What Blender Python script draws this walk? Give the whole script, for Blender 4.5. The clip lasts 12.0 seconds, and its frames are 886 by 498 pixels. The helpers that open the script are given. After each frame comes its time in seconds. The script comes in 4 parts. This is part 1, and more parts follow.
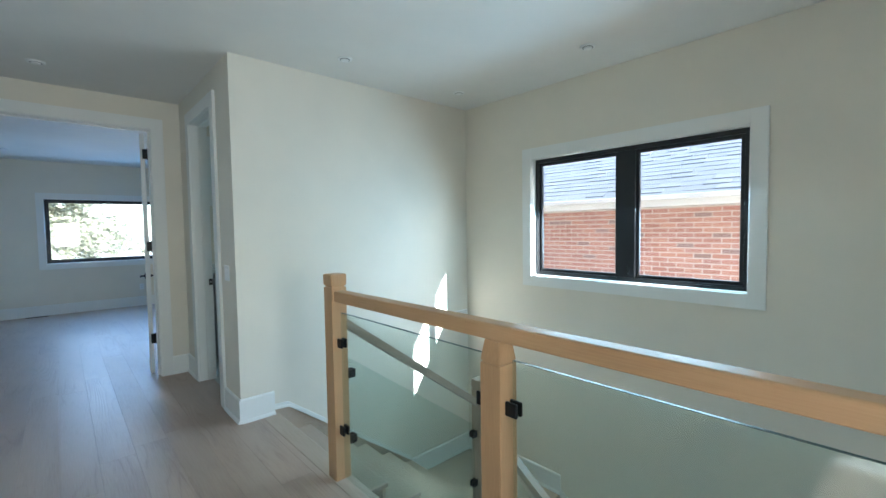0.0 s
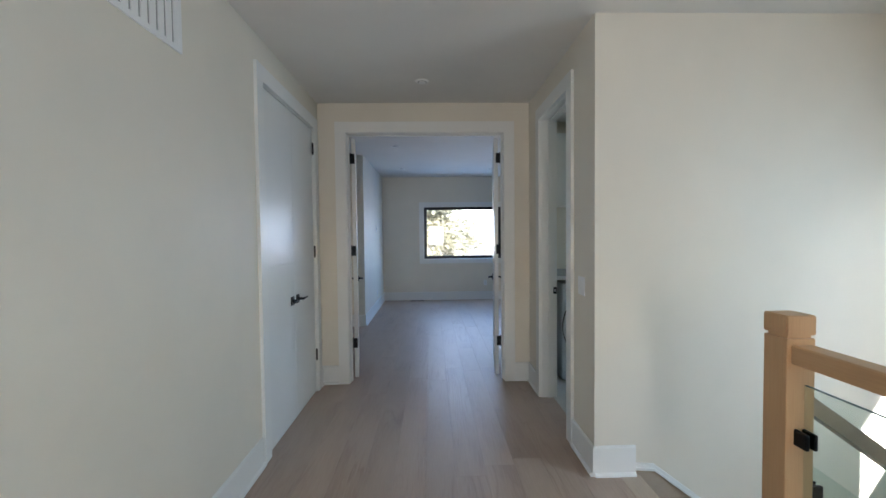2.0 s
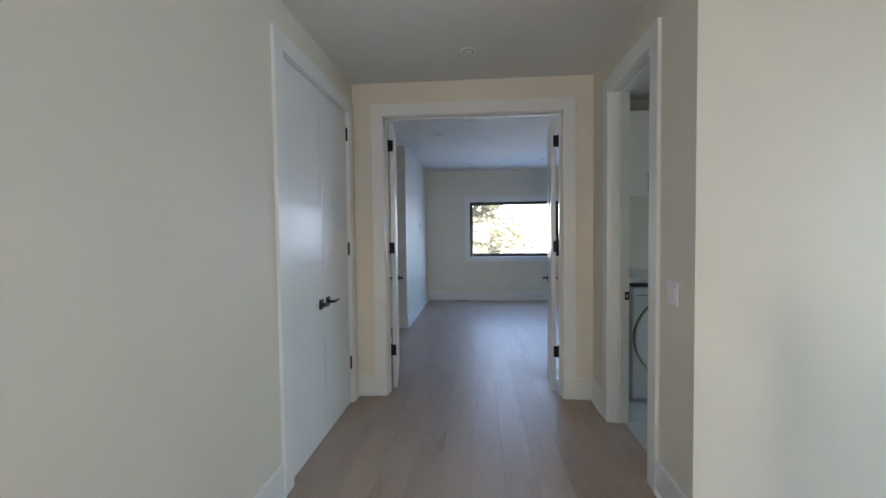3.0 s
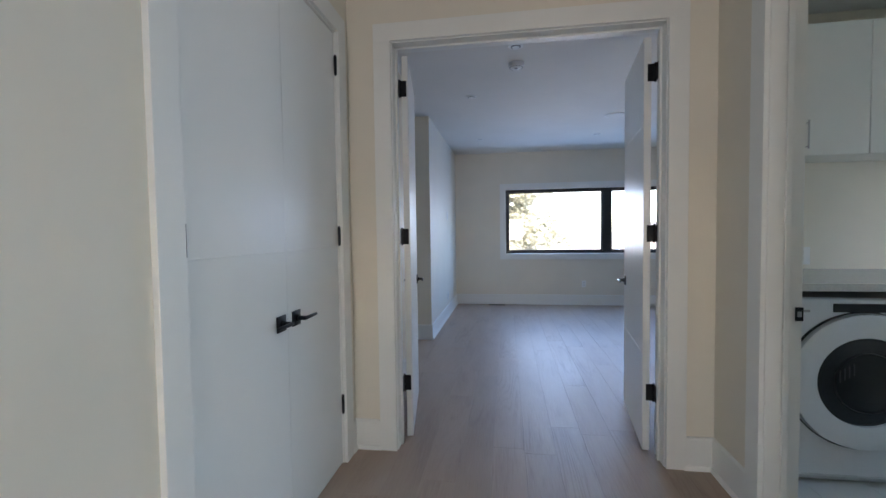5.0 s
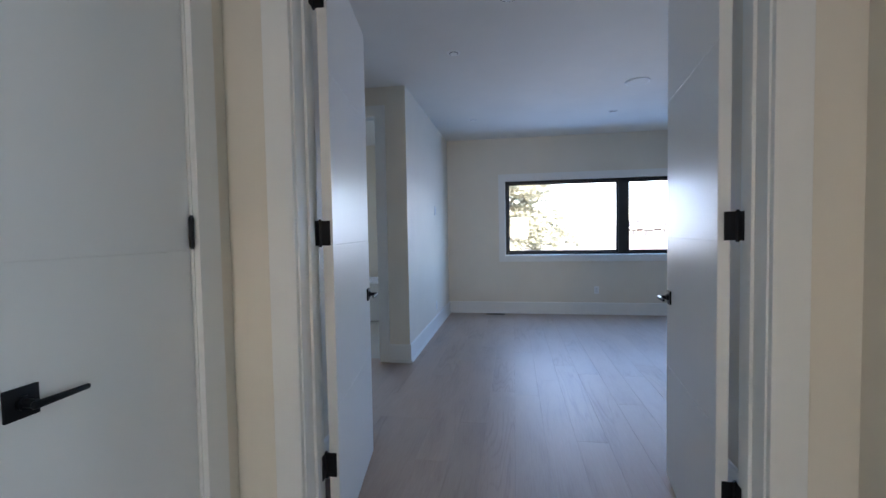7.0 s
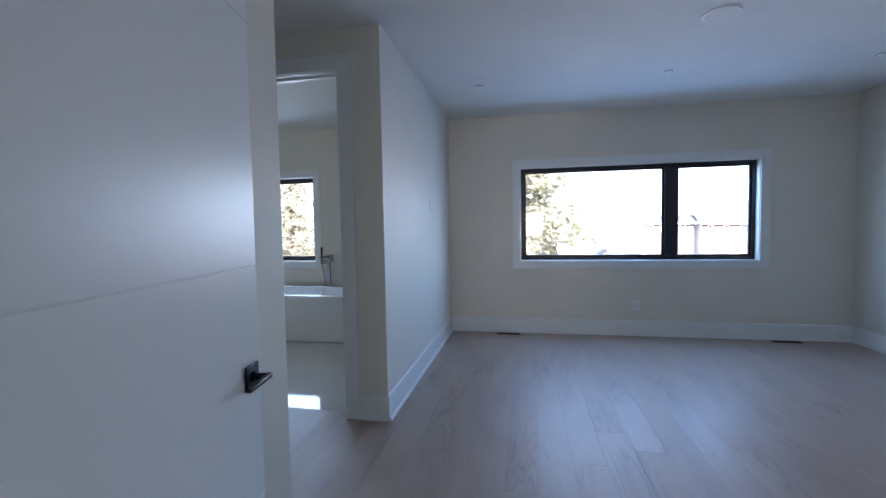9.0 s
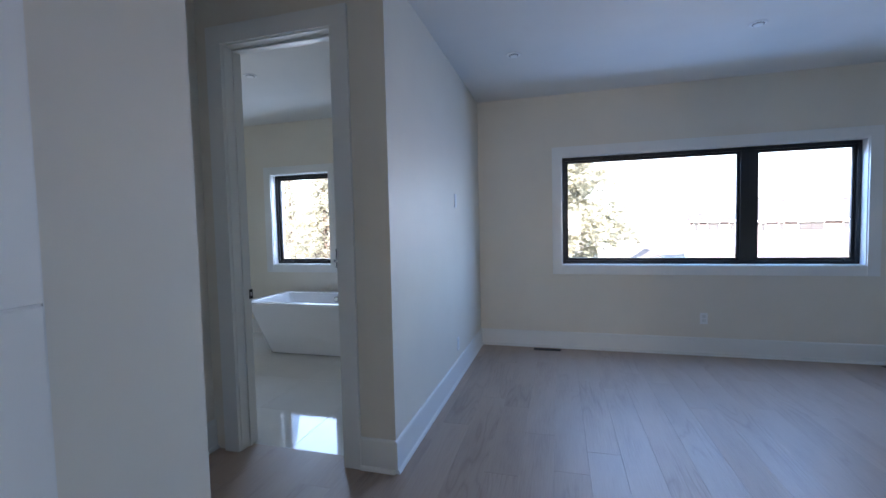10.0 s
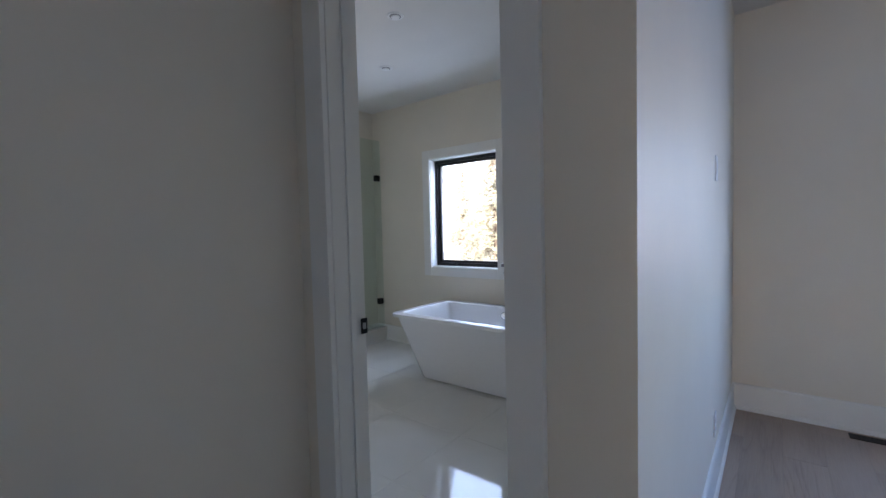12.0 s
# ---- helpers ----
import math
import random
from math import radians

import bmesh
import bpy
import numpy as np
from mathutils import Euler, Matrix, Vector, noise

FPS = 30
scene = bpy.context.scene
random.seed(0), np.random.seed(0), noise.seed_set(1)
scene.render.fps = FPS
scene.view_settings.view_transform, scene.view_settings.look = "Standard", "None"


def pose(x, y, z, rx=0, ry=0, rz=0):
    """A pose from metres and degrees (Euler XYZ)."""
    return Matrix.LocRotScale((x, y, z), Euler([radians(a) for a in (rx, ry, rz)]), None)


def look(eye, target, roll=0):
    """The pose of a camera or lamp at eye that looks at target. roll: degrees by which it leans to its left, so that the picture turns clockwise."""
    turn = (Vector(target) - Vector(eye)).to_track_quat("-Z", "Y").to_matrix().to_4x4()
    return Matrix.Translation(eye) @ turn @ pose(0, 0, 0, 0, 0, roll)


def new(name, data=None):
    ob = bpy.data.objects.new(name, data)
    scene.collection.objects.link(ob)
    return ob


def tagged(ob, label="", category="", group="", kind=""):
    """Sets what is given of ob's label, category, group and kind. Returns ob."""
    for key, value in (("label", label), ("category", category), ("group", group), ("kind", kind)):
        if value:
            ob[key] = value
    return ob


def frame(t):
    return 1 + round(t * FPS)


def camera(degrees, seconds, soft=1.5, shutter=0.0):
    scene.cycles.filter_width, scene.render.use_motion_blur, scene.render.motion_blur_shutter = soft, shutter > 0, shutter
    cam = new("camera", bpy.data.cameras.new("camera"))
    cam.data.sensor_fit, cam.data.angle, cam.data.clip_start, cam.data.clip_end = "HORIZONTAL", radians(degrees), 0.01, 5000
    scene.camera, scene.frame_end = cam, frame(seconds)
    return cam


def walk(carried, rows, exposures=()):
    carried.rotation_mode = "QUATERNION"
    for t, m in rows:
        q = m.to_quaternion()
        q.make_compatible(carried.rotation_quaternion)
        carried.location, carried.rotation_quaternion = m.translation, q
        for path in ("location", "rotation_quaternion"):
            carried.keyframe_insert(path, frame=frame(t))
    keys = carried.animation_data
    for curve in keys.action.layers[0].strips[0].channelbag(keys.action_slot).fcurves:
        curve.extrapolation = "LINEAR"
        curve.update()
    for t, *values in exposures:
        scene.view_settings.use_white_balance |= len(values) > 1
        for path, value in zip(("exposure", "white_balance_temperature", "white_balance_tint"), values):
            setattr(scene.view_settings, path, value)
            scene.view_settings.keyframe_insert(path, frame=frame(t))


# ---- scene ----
cam = camera(92.6, 12.0)
PATH = [
    (0, (0.285, 0.089, 1.458), (1.625, 1.57, 1.361), -0.9),
    (0.5, (0.348, 0.275, 1.48), (1.445, 1.945, 1.384), -0.9),
    (1, (0.313, 0.514, 1.482), (1.085, 2.357, 1.398), -0.8),
    (1.5, (0.269, 0.742, 1.478), (0.643, 2.704, 1.396), -0.8),
    (2, (0.277, 0.964, 1.477), (0.329, 2.962, 1.409), -0.6),
    (2.5, (0.287, 1.203, 1.468), (0.19, 3.199, 1.391), -0.5),
    (3, (0.262, 1.46, 1.456), (0.1, 3.451, 1.379), -0.7),
    (3.2, (0.256, 1.563, 1.45), (0.088, 3.554, 1.371), -0.7),
    (4.8, (0.136, 2.537, 1.351), (-0.15, 4.515, 1.27), -0.8),
    (5.5, (0.109, 2.98, 1.343), (-0.211, 4.953, 1.264), -0.8),
    (6.5, (0.19, 3.498, 1.335), (-0.137, 5.47, 1.258), -1.0),
    (7, (0.224, 3.727, 1.317), (-0.105, 5.698, 1.236), -1.0),
    (8.8, (0.173, 4.877, 1.364), (-0.197, 6.839, 1.256), -1.0),
    (9, (0.145, 5.023, 1.372), (-0.234, 6.984, 1.27), -1.0),
    (9.5, (0.118, 5.369, 1.355), (-0.306, 7.321, 1.25), -1.1),
    (10, (0.072, 5.709, 1.365), (-0.46, 7.634, 1.264), -1.3),
    (10.5, (-0.065, 6.022, 1.366), (-0.746, 7.9, 1.265), -1.2),
    (11, (-0.189, 6.34, 1.336), (-1.059, 8.138, 1.247), -1.2),
    (11.2, (-0.248, 6.449, 1.357), (-1.189, 8.211, 1.264), -1.5),
    (11.5, (-0.345, 6.58, 1.375), (-1.408, 8.271, 1.27), -1.2),
    (12, (-0.591, 6.89, 1.332), (-1.822, 8.463, 1.241), -1.4),
]
walk(cam, [(t, look(eye, target, roll)) for t, eye, target, roll in PATH], [(0.0, 3.08, 5350, 3), (1.0, 3.03, 5550, 7), (2.0, 2.92, 6050, 15), (3.0, 2.95, 6150, 16), (5.0, 3.13, 6120, 18), (7.0, 3.1, 6020, 18), (9.5, 3.0, 5900, 19), (12.0, 3.06, 6400, 24)])


# ---- light ----
SUN_EL, SUN_AZ = 27.5, 19.0
world = bpy.data.worlds.new("world")
scene.world = world
world.use_nodes = True
wn = world.node_tree.nodes
sky = wn.new("ShaderNodeTexSky")
sky.sky_type, sky.sun_disc = "NISHITA", False
sky.sun_elevation, sky.sun_rotation = radians(SUN_EL), radians(180 - SUN_AZ)
wn["Background"].inputs["Strength"].default_value = 0.15
world.node_tree.links.new(sky.outputs["Color"], wn["Background"].inputs["Color"])


def lamp(kind, name, pose_m, energy, color, **more):
    data = bpy.data.lights.new(name, kind)
    data.energy, data.color = energy, color
    for key, value in more.items():
        if key == "size":
            data.shape, data.size, data.size_y = "RECTANGLE", value[0], value[1]
        elif key == "angle":
            data.angle = value
        elif key == "spread":
            data.spread = value
    ob = new(name, data)
    ob.matrix_world = pose_m
    return ob


az, el = radians(SUN_AZ), radians(SUN_EL)
to_sun = Vector((math.sin(az) * math.cos(el), -math.cos(az) * math.cos(el), math.sin(el)))
lamp("SUN", "sun", look(to_sun * 30, (0, 0, 0)), 5.0, (1.0, 0.95, 0.88), angle=radians(0.5))
# the sky's and the garden's light at the windows in view
lamp("AREA", "window_light_stairwell", look((3.80, 1.68, 1.55), (1.8, 1.68, 0.25)), 6.2, (0.62, 0.88, 1.0), size=(1.7, 1.05))
lamp("AREA", "window_light_bedroom", look((1.46, 10.84, 1.53), (1.46, 8.84, 0.45)), 6.4, (0.27, 0.535, 1.0), size=(2.6, 1.05))
lamp("AREA", "garden_light_bedroom", look((1.46, 10.80, 1.50), (1.46, 8.80, 1.62)), 0.9, (1.0, 0.92, 0.78), size=(2.5, 1.0), spread=radians(80))
lamp("AREA", "window_light_bathroom", look((-3.17, 10.84, 1.53), (-3.17, 8.84, 0.65)), 3.0, (0.55, 0.76, 1.0), size=(0.8, 1.05))
lamp("AREA", "garden_light_bathroom", look((-3.17, 10.80, 1.50), (-3.17, 8.80, 1.62)), 0.35, (1.0, 0.86, 0.70), size=(0.8, 1.0), spread=radians(80))
# two added fills in an invented front opening, to brighten the hall and its ceiling
lamp("AREA", "fill_light_front", look((0.525, -3.07, 1.42), (0.525, 0.0, 0.9)), 0.95, (0.86, 0.93, 1.0), size=(0.8, 1.0))
lamp("AREA", "upward_fill_light_front", look((0.525, -3.06, 1.42), (0.525, 0.0, 1.95)), 1.0, (1.0, 0.92, 0.80), size=(0.8, 1.0), spread=radians(70))
# added fill to brighten the laundry; no window is known there
lamp("AREA", "fill_light_laundry", look((3.80, 4.6, 1.65), (1.4, 4.6, 1.2)), 0.62, (0.60, 0.93, 1.0), size=(0.75, 0.85))


# ---- materials ----
def material(name, rough=0.5, metal=0.0, spec=0.5):
    m = bpy.data.materials.new(name)
    m.use_nodes = True
    p = m.node_tree.nodes["Principled BSDF"]
    p.inputs["Roughness"].default_value, p.inputs["Metallic"].default_value = rough, metal
    p.inputs["Specular IOR Level"].default_value = spec
    return m, m.node_tree.nodes, m.node_tree.links, p


def coords(n, l, scale):
    """Position in metres, scaled per axis."""
    g = n.new("ShaderNodeNewGeometry")
    mp = n.new("ShaderNodeMapping")
    mp.inputs["Scale"].default_value = scale
    l.new(g.outputs["Position"], mp.inputs["Vector"])
    return mp


def noise_node(n, l, vec, scale, detail=4.0, rough=0.55, dist=0.0):
    t = n.new("ShaderNodeTexNoise")
    t.inputs["Scale"].default_value, t.inputs["Detail"].default_value = scale, detail
    t.inputs["Roughness"].default_value, t.inputs["Distortion"].default_value = rough, dist
    l.new(vec, t.inputs["Vector"])
    return t.outputs["Fac"]


def ramp(n, l, fac, stops):
    r = n.new("ShaderNodeValToRGB")
    while len(r.color_ramp.elements) < len(stops):
        r.color_ramp.elements.new(0.5)
    for e, (at, c) in zip(r.color_ramp.elements, stops):
        e.position, e.color = at, (*c, 1)
    l.new(fac, r.inputs["Fac"])
    return r.outputs["Color"]


def bump(n, l, p, fac, strength, distance):
    b = n.new("ShaderNodeBump")
    b.inputs["Strength"].default_value, b.inputs["Distance"].default_value = strength, distance
    l.new(fac, b.inputs["Height"])
    l.new(b.outputs["Normal"], p.inputs["Normal"])


def painted(name, color, rough, relief=0.0006, spread=0.03, scale=140):
    """Rolled paint: a faint large variation and a fine orange-peel relief."""
    m, n, l, p = material(name, rough)
    v = coords(n, l, (1, 1, 1)).outputs["Vector"]
    lo = tuple(c * (1 - spread) for c in color)
    hi = tuple(min(1, c * (1 + spread)) for c in color)
    l.new(ramp(n, l, noise_node(n, l, v, 1.7, 5), ((0.3, lo), (0.7, hi))), p.inputs["Base Color"])
    bump(n, l, p, noise_node(n, l, v, scale, 2), 0.25, relief)
    return m


def plain(name, color, rough, metal=0.0, spread=0.06, scale=40, relief=0.0002):
    m, n, l, p = material(name, rough, metal)
    v = coords(n, l, (1, 1, 1)).outputs["Vector"]
    f = noise_node(n, l, v, scale, 3)
    lo = tuple(c * (1 - spread) for c in color)
    hi = tuple(min(1, c * (1 + spread)) for c in color)
    l.new(ramp(n, l, f, ((0.3, lo), (0.7, hi))), p.inputs["Base Color"])
    bump(n, l, p, f, 0.2, relief)
    return m


def oak(name, dark, mid, light, rough, along="y", object_tone=True, figure=0.6):
    """Fine straight pores, slow tone drift, and here and there a cathedral figure."""
    m, n, l, p = material(name, rough)
    info = n.new("ShaderNodeObjectInfo")

    def moved(scale):
        vec = coords(n, l, scale).outputs["Vector"]
        if not object_tone:
            return vec
        add, mul = n.new("ShaderNodeVectorMath"), n.new("ShaderNodeVectorMath")
        add.operation, mul.operation = "ADD", "SCALE"
        mul.inputs[0].default_value = (13.0, 17.0, 5.0)
        l.new(info.outputs["Random"], mul.inputs["Scale"])
        l.new(vec, add.inputs[0])
        l.new(mul.outputs["Vector"], add.inputs[1])
        return add.outputs["Vector"]

    def axes(k):
        return {"y": (1, k, 1), "x": (k, 1, 1), "z": (1, 1, k)}[along]

    def math_node(op, a, b, c=None):
        t = n.new("ShaderNodeMath")
        t.operation = op
        for slot, v in zip(t.inputs, (a, b, c)):
            if v is None:
                continue
            if isinstance(v, float):
                slot.default_value = v
            else:
                l.new(v, slot)
        return t.outputs[0]

    pores = noise_node(n, l, moved(axes(0.03)), 230.0, 3, 0.6)
    drift = noise_node(n, l, moved(axes(0.22)), 5.0, 3, 0.5, 0.4)
    # cathedral figure: contour lines of a slow, long field
    field = noise_node(n, l, moved(axes(0.10)), 5.0, 2.0, 0.4, 0.25)
    rings = math_node("PINGPONG", math_node("MULTIPLY", field, 30.0), 1.0)
    lines = math_node("POWER", rings, 3.6)
    patch = noise_node(n, l, moved(axes(0.5)), 1.9, 1.0)
    mr = n.new("ShaderNodeMapRange")
    mr.inputs["From Min"].default_value, mr.inputs["From Max"].default_value = 0.53, 0.63
    l.new(patch, mr.inputs["Value"])
    fig = math_node("MULTIPLY", math_node("MULTIPLY", lines, mr.outputs["Result"]), figure)
    base = math_node("MULTIPLY_ADD", pores, 0.45, math_node("MULTIPLY", drift, 0.55))
    tone = math_node("MULTIPLY_ADD", fig, -0.24, base)
    relief = math_node("MULTIPLY_ADD", fig, -1.0, base)
    grain = ramp(n, l, tone, ((0.22, dark), (0.48, mid), (0.72, light)))
    hs, val = n.new("ShaderNodeHueSaturation"), n.new("ShaderNodeMapRange")
    val.inputs["To Min"].default_value, val.inputs["To Max"].default_value = 0.94, 1.05
    l.new(info.outputs["Random"] if object_tone else drift, val.inputs["Value"])
    l.new(val.outputs["Result"], hs.inputs["Value"])
    l.new(grain, hs.inputs["Color"])
    out = hs.outputs["Color"]
    if object_tone:
        knots = n.new("ShaderNodeTexVoronoi")
        knots.inputs["Scale"].default_value = 1.1
        l.new(coords(n, l, (1.0, 0.6, 1)).outputs["Vector"], knots.inputs["Vector"])
        spot = ramp(n, l, knots.outputs["Distance"], ((0.0, (0.30, 0.29, 0.29)), (0.012, (0.5, 0.49, 0.48)), (0.030, (1, 1, 1))))
        kmix = n.new("ShaderNodeMix")
        kmix.data_type, kmix.blend_type = "RGBA", "MULTIPLY"
        kmix.inputs[0].default_value = 0.75
        l.new(out, kmix.inputs[6])
        l.new(spot, kmix.inputs[7])
        out = kmix.outputs[2]
    l.new(out, p.inputs["Base Color"])
    rr = n.new("ShaderNodeMapRange")
    rr.inputs["To Min"].default_value, rr.inputs["To Max"].default_value = rough - 0.05, rough + 0.09
    l.new(tone, rr.inputs["Value"])
    # each plank is brushed and oiled a little differently
    l.new(math_node("MULTIPLY_ADD", info.outputs["Random"], 0.09, rr.outputs["Result"]) if object_tone else rr.outputs["Result"], p.inputs["Roughness"])
    bump(n, l, p, relief, 0.4, 0.0022)
    return m


WALL = painted("wall_paint", (0.78, 0.73, 0.63), 0.55)
CEIL = painted("ceiling_paint", (0.785, 0.77, 0.735), 0.8)
TRIM = painted("trim_paint", (0.82, 0.82, 0.79), 0.38, 0.0002, 0.015)
DOOR = painted("door_paint", (0.80, 0.80, 0.775), 0.32, 0.0003, 0.015, 60)
DOOR.node_tree.nodes["Principled BSDF"].inputs["Specular IOR Level"].default_value = 0.34
FLOOR = oak("floor_oak", (0.30, 0.212, 0.165), (0.42, 0.318, 0.25), (0.475, 0.37, 0.297), 0.38)
TREAD = oak("tread_oak", (0.34, 0.255, 0.185), (0.46, 0.365, 0.28), (0.52, 0.425, 0.34), 0.36)
RAIL_Y = oak("rail_oak", (0.47, 0.28, 0.14), (0.58, 0.365, 0.19), (0.63, 0.41, 0.22), 0.42, "y", False)
RAIL_Z = oak("post_oak", (0.47, 0.28, 0.14), (0.58, 0.365, 0.19), (0.63, 0.41, 0.22), 0.42, "z", False)
# lower stair railing: its shade is mixed into these greyer, darker oak tones
RAIL_X = oak("shaded_handrail_oak", (0.33, 0.25, 0.18), (0.41, 0.32, 0.24), (0.46, 0.37, 0.28), 0.38, "x", False)
RAIL_G = oak("shaded_post_oak", (0.33, 0.25, 0.18), (0.41, 0.32, 0.24), (0.46, 0.37, 0.28), 0.42, "z", False)
SOCKET = plain("socket_plastic", (0.74, 0.74, 0.72), 0.4)
BLACK = plain("black_metal", (0.015, 0.015, 0.017), 0.35, 0.6)
FRAME = plain("black_window_frame", (0.012, 0.012, 0.014), 0.38)
SUB = plain("subfloor", (0.05, 0.035, 0.025), 0.9)
CHROME = plain("chrome", (0.7, 0.7, 0.72), 0.12, 1.0)
STEEL = plain("brushed_steel", (0.42, 0.42, 0.43), 0.3, 1.0)
GUN = plain("brushed_gunmetal", (0.26, 0.26, 0.28), 0.32, 1.0)
ACRYLIC = plain("tub_acrylic", (0.84, 0.85, 0.86), 0.12, spread=0.01)
PLASTIC = plain("white_plastic", (0.87, 0.87, 0.86), 0.4, spread=0.01)
ENAMEL = plain("washer_enamel", (0.78, 0.80, 0.82), 0.25, spread=0.01)
DARK = plain("dark_plastic", (0.02, 0.022, 0.026), 0.2)
COUNTER = plain("counter_quartz", (0.66, 0.66, 0.64), 0.25, scale=90)
TILE = plain("porcelain_tile", (0.66, 0.655, 0.62), 0.06, spread=0.03, scale=3, relief=0.0)
GROUT = plain("grout", (0.58, 0.575, 0.55), 0.9)
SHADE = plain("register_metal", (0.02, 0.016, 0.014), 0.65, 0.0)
DUCT = plain("duct_grey", (0.38, 0.38, 0.37), 0.7)
RECESS = plain("recess_grey", (0.33, 0.33, 0.33), 0.7)
DRUM = plain("drum_steel", (0.07, 0.07, 0.075), 0.35, 0.6)


def glass(name, tint, edge=0.0):
    m = bpy.data.materials.new(name)
    m.use_nodes = True
    n, l = m.node_tree.nodes, m.node_tree.links
    n.remove(n["Principled BSDF"])
    t, g, f, mix = (n.new("ShaderNodeBsdfTransparent"), n.new("ShaderNodeBsdfGlossy"), n.new("ShaderNodeLayerWeight"), n.new("ShaderNodeMixShader"))
    t.inputs["Color"].default_value = (*tint, 1)
    g.inputs["Roughness"].default_value = 0.01
    power, gain = n.new("ShaderNodeMath"), n.new("ShaderNodeMath")
    power.operation, gain.operation = "POWER", "MULTIPLY_ADD"
    power.inputs[1].default_value, gain.inputs[1].default_value, gain.inputs[2].default_value = 5.0, 0.96, 0.04
    l.new(f.outputs["Facing"], power.inputs[0])
    l.new(power.outputs[0], gain.inputs[0])
    l.new(gain.outputs[0], mix.inputs[0])
    l.new(t.outputs[0], mix.inputs[1])
    l.new(g.outputs[0], mix.inputs[2])
    l.new(mix.outputs[0], n["Material Output"].inputs["Surface"])
    return m


PANE = glass("window_glass", (0.98, 0.985, 0.98))
GLASS = glass("railing_glass", (0.915, 0.962, 0.945))
GLASS_EDGE = plain("glass_edge", (0.03, 0.075, 0.065), 0.28)


# ---- mesh helpers ----
def box(bm, x0, y0, z0, x1, y1, z1):
    v = [bm.verts.new((x, y, z)) for z in (z0, z1) for x, y in ((x0, y0), (x1, y0), (x1, y1), (x0, y1))]
    fs = [bm.faces.new([v[i] for i in f]) for f in ((3, 2, 1, 0), (4, 5, 6, 7), (0, 1, 5, 4), (1, 2, 6, 5), (2, 3, 7, 6), (3, 0, 4, 7))]
    return v, fs


def rbox(bm, x0, y0, z0, x1, y1, z1, r=0.003, seg=2):
    """A box with rounded edges."""
    b = bmesh.new()
    box(b, x0, y0, z0, x1, y1, z1)
    bmesh.ops.bevel(b, geom=b.edges[:], offset=r, segments=seg, affect="EDGES", profile=0.5)
    merge(bm, b)


def merge(bm, other, m=None):
    if m is not None:
        bmesh.ops.transform(other, matrix=m, verts=other.verts)
    me = bpy.data.meshes.new("tmp")
    other.to_mesh(me)
    other.free()
    bm.from_mesh(me)
    bpy.data.meshes.remove(me)


def cyl(bm, r1, r2, depth, m, seg=32):
    """A cylinder or cone along its own z, centred, posed by m."""
    b = bmesh.new()
    bmesh.ops.create_cone(b, cap_ends=True, segments=seg, radius1=r1, radius2=r2, depth=depth)
    merge(bm, b, m)


def prism(bm, pts, axis, a, b):
    """An outline of (u, v) pushed from a to b along an axis."""
    def at(u, v, w):
        return {"x": (w, u, v), "y": (u, w, v), "z": (u, v, w)}[axis]
    lo = [bm.verts.new(at(u, v, a)) for u, v in pts]
    hi = [bm.verts.new(at(u, v, b)) for u, v in pts]
    k = len(pts)
    bm.faces.new(lo)
    bm.faces.new(hi[::-1])
    for i in range(k):
        bm.faces.new((lo[i], hi[i], hi[(i + 1) % k], lo[(i + 1) % k]))


def part(name, bm, mat, parent=None, label="", smooth=False, **tags):
    bmesh.ops.recalc_face_normals(bm, faces=bm.faces)
    me = bpy.data.meshes.new(name)
    if smooth:
        for f in bm.faces:
            f.smooth = True
        for e in bm.edges:
            if len(e.link_faces) == 2 and e.calc_face_angle(0) > radians(35):
                e.smooth = False
    bm.to_mesh(me)
    bm.free()
    me.materials.append(mat)
    ob = new(name, me)
    if parent is not None:
        ob.parent = parent
        ob.matrix_parent_inverse = base_matrix(parent).inverted()
    return tagged(ob, label, **tags)


def base_matrix(ob):
    m = ob.matrix_basis.copy()
    while ob.parent is not None:
        m = ob.parent.matrix_basis @ ob.matrix_parent_inverse @ m
        ob = ob.parent
    return m


def thing(name, at, label, category="", group="", kind=""):
    ob = new(name)
    ob.location = at
    return tagged(ob, label, category, group, kind)


def boxes(*dims):
    bm = bmesh.new()
    for d in dims:
        box(bm, *d)
    return bm


def wall(name, axis, a, b, u0, u1, z0, z1, holes=(), label="cream painted plaster wall", mat=None):
    """A wall from a to b through its thickness (axis), u0 to u1 along it, with holes (u0, u1, z0, z1)."""
    bm = bmesh.new()
    def put(p0, p1, q0, q1):
        if p1 - p0 < 1e-4 or q1 - q0 < 1e-4:
            return
        if axis == "x":
            box(bm, a, p0, q0, b, p1, q1)
        else:
            box(bm, p0, a, q0, p1, b, q1)
    at = u0
    for h0, h1, k0, k1 in sorted(holes):
        put(at, h0, z0, z1)
        put(h0, h1, z0, k0)
        put(h0, h1, k1, z1)
        at = h1
    put(at, u1, z0, z1)
    return part(name, bm, mat or WALL, None, label, kind="structure")


# ---- plan ----
C = 2.77            # ceiling
HL, HR = -0.83, 1.25  # hall walls
WB, WE = 3.47, 3.71   # stairwell back wall and window wall
DY0, DY1 = 5.17, 5.315  # wall of the double door
BF = 10.53          # bedroom far wall
BR = 3.77           # bedroom side wall
BL = -0.82          # bedroom wall towards the bathroom
VY = 7.855          # wall of the bathroom door
LOW = -2.88         # storey below

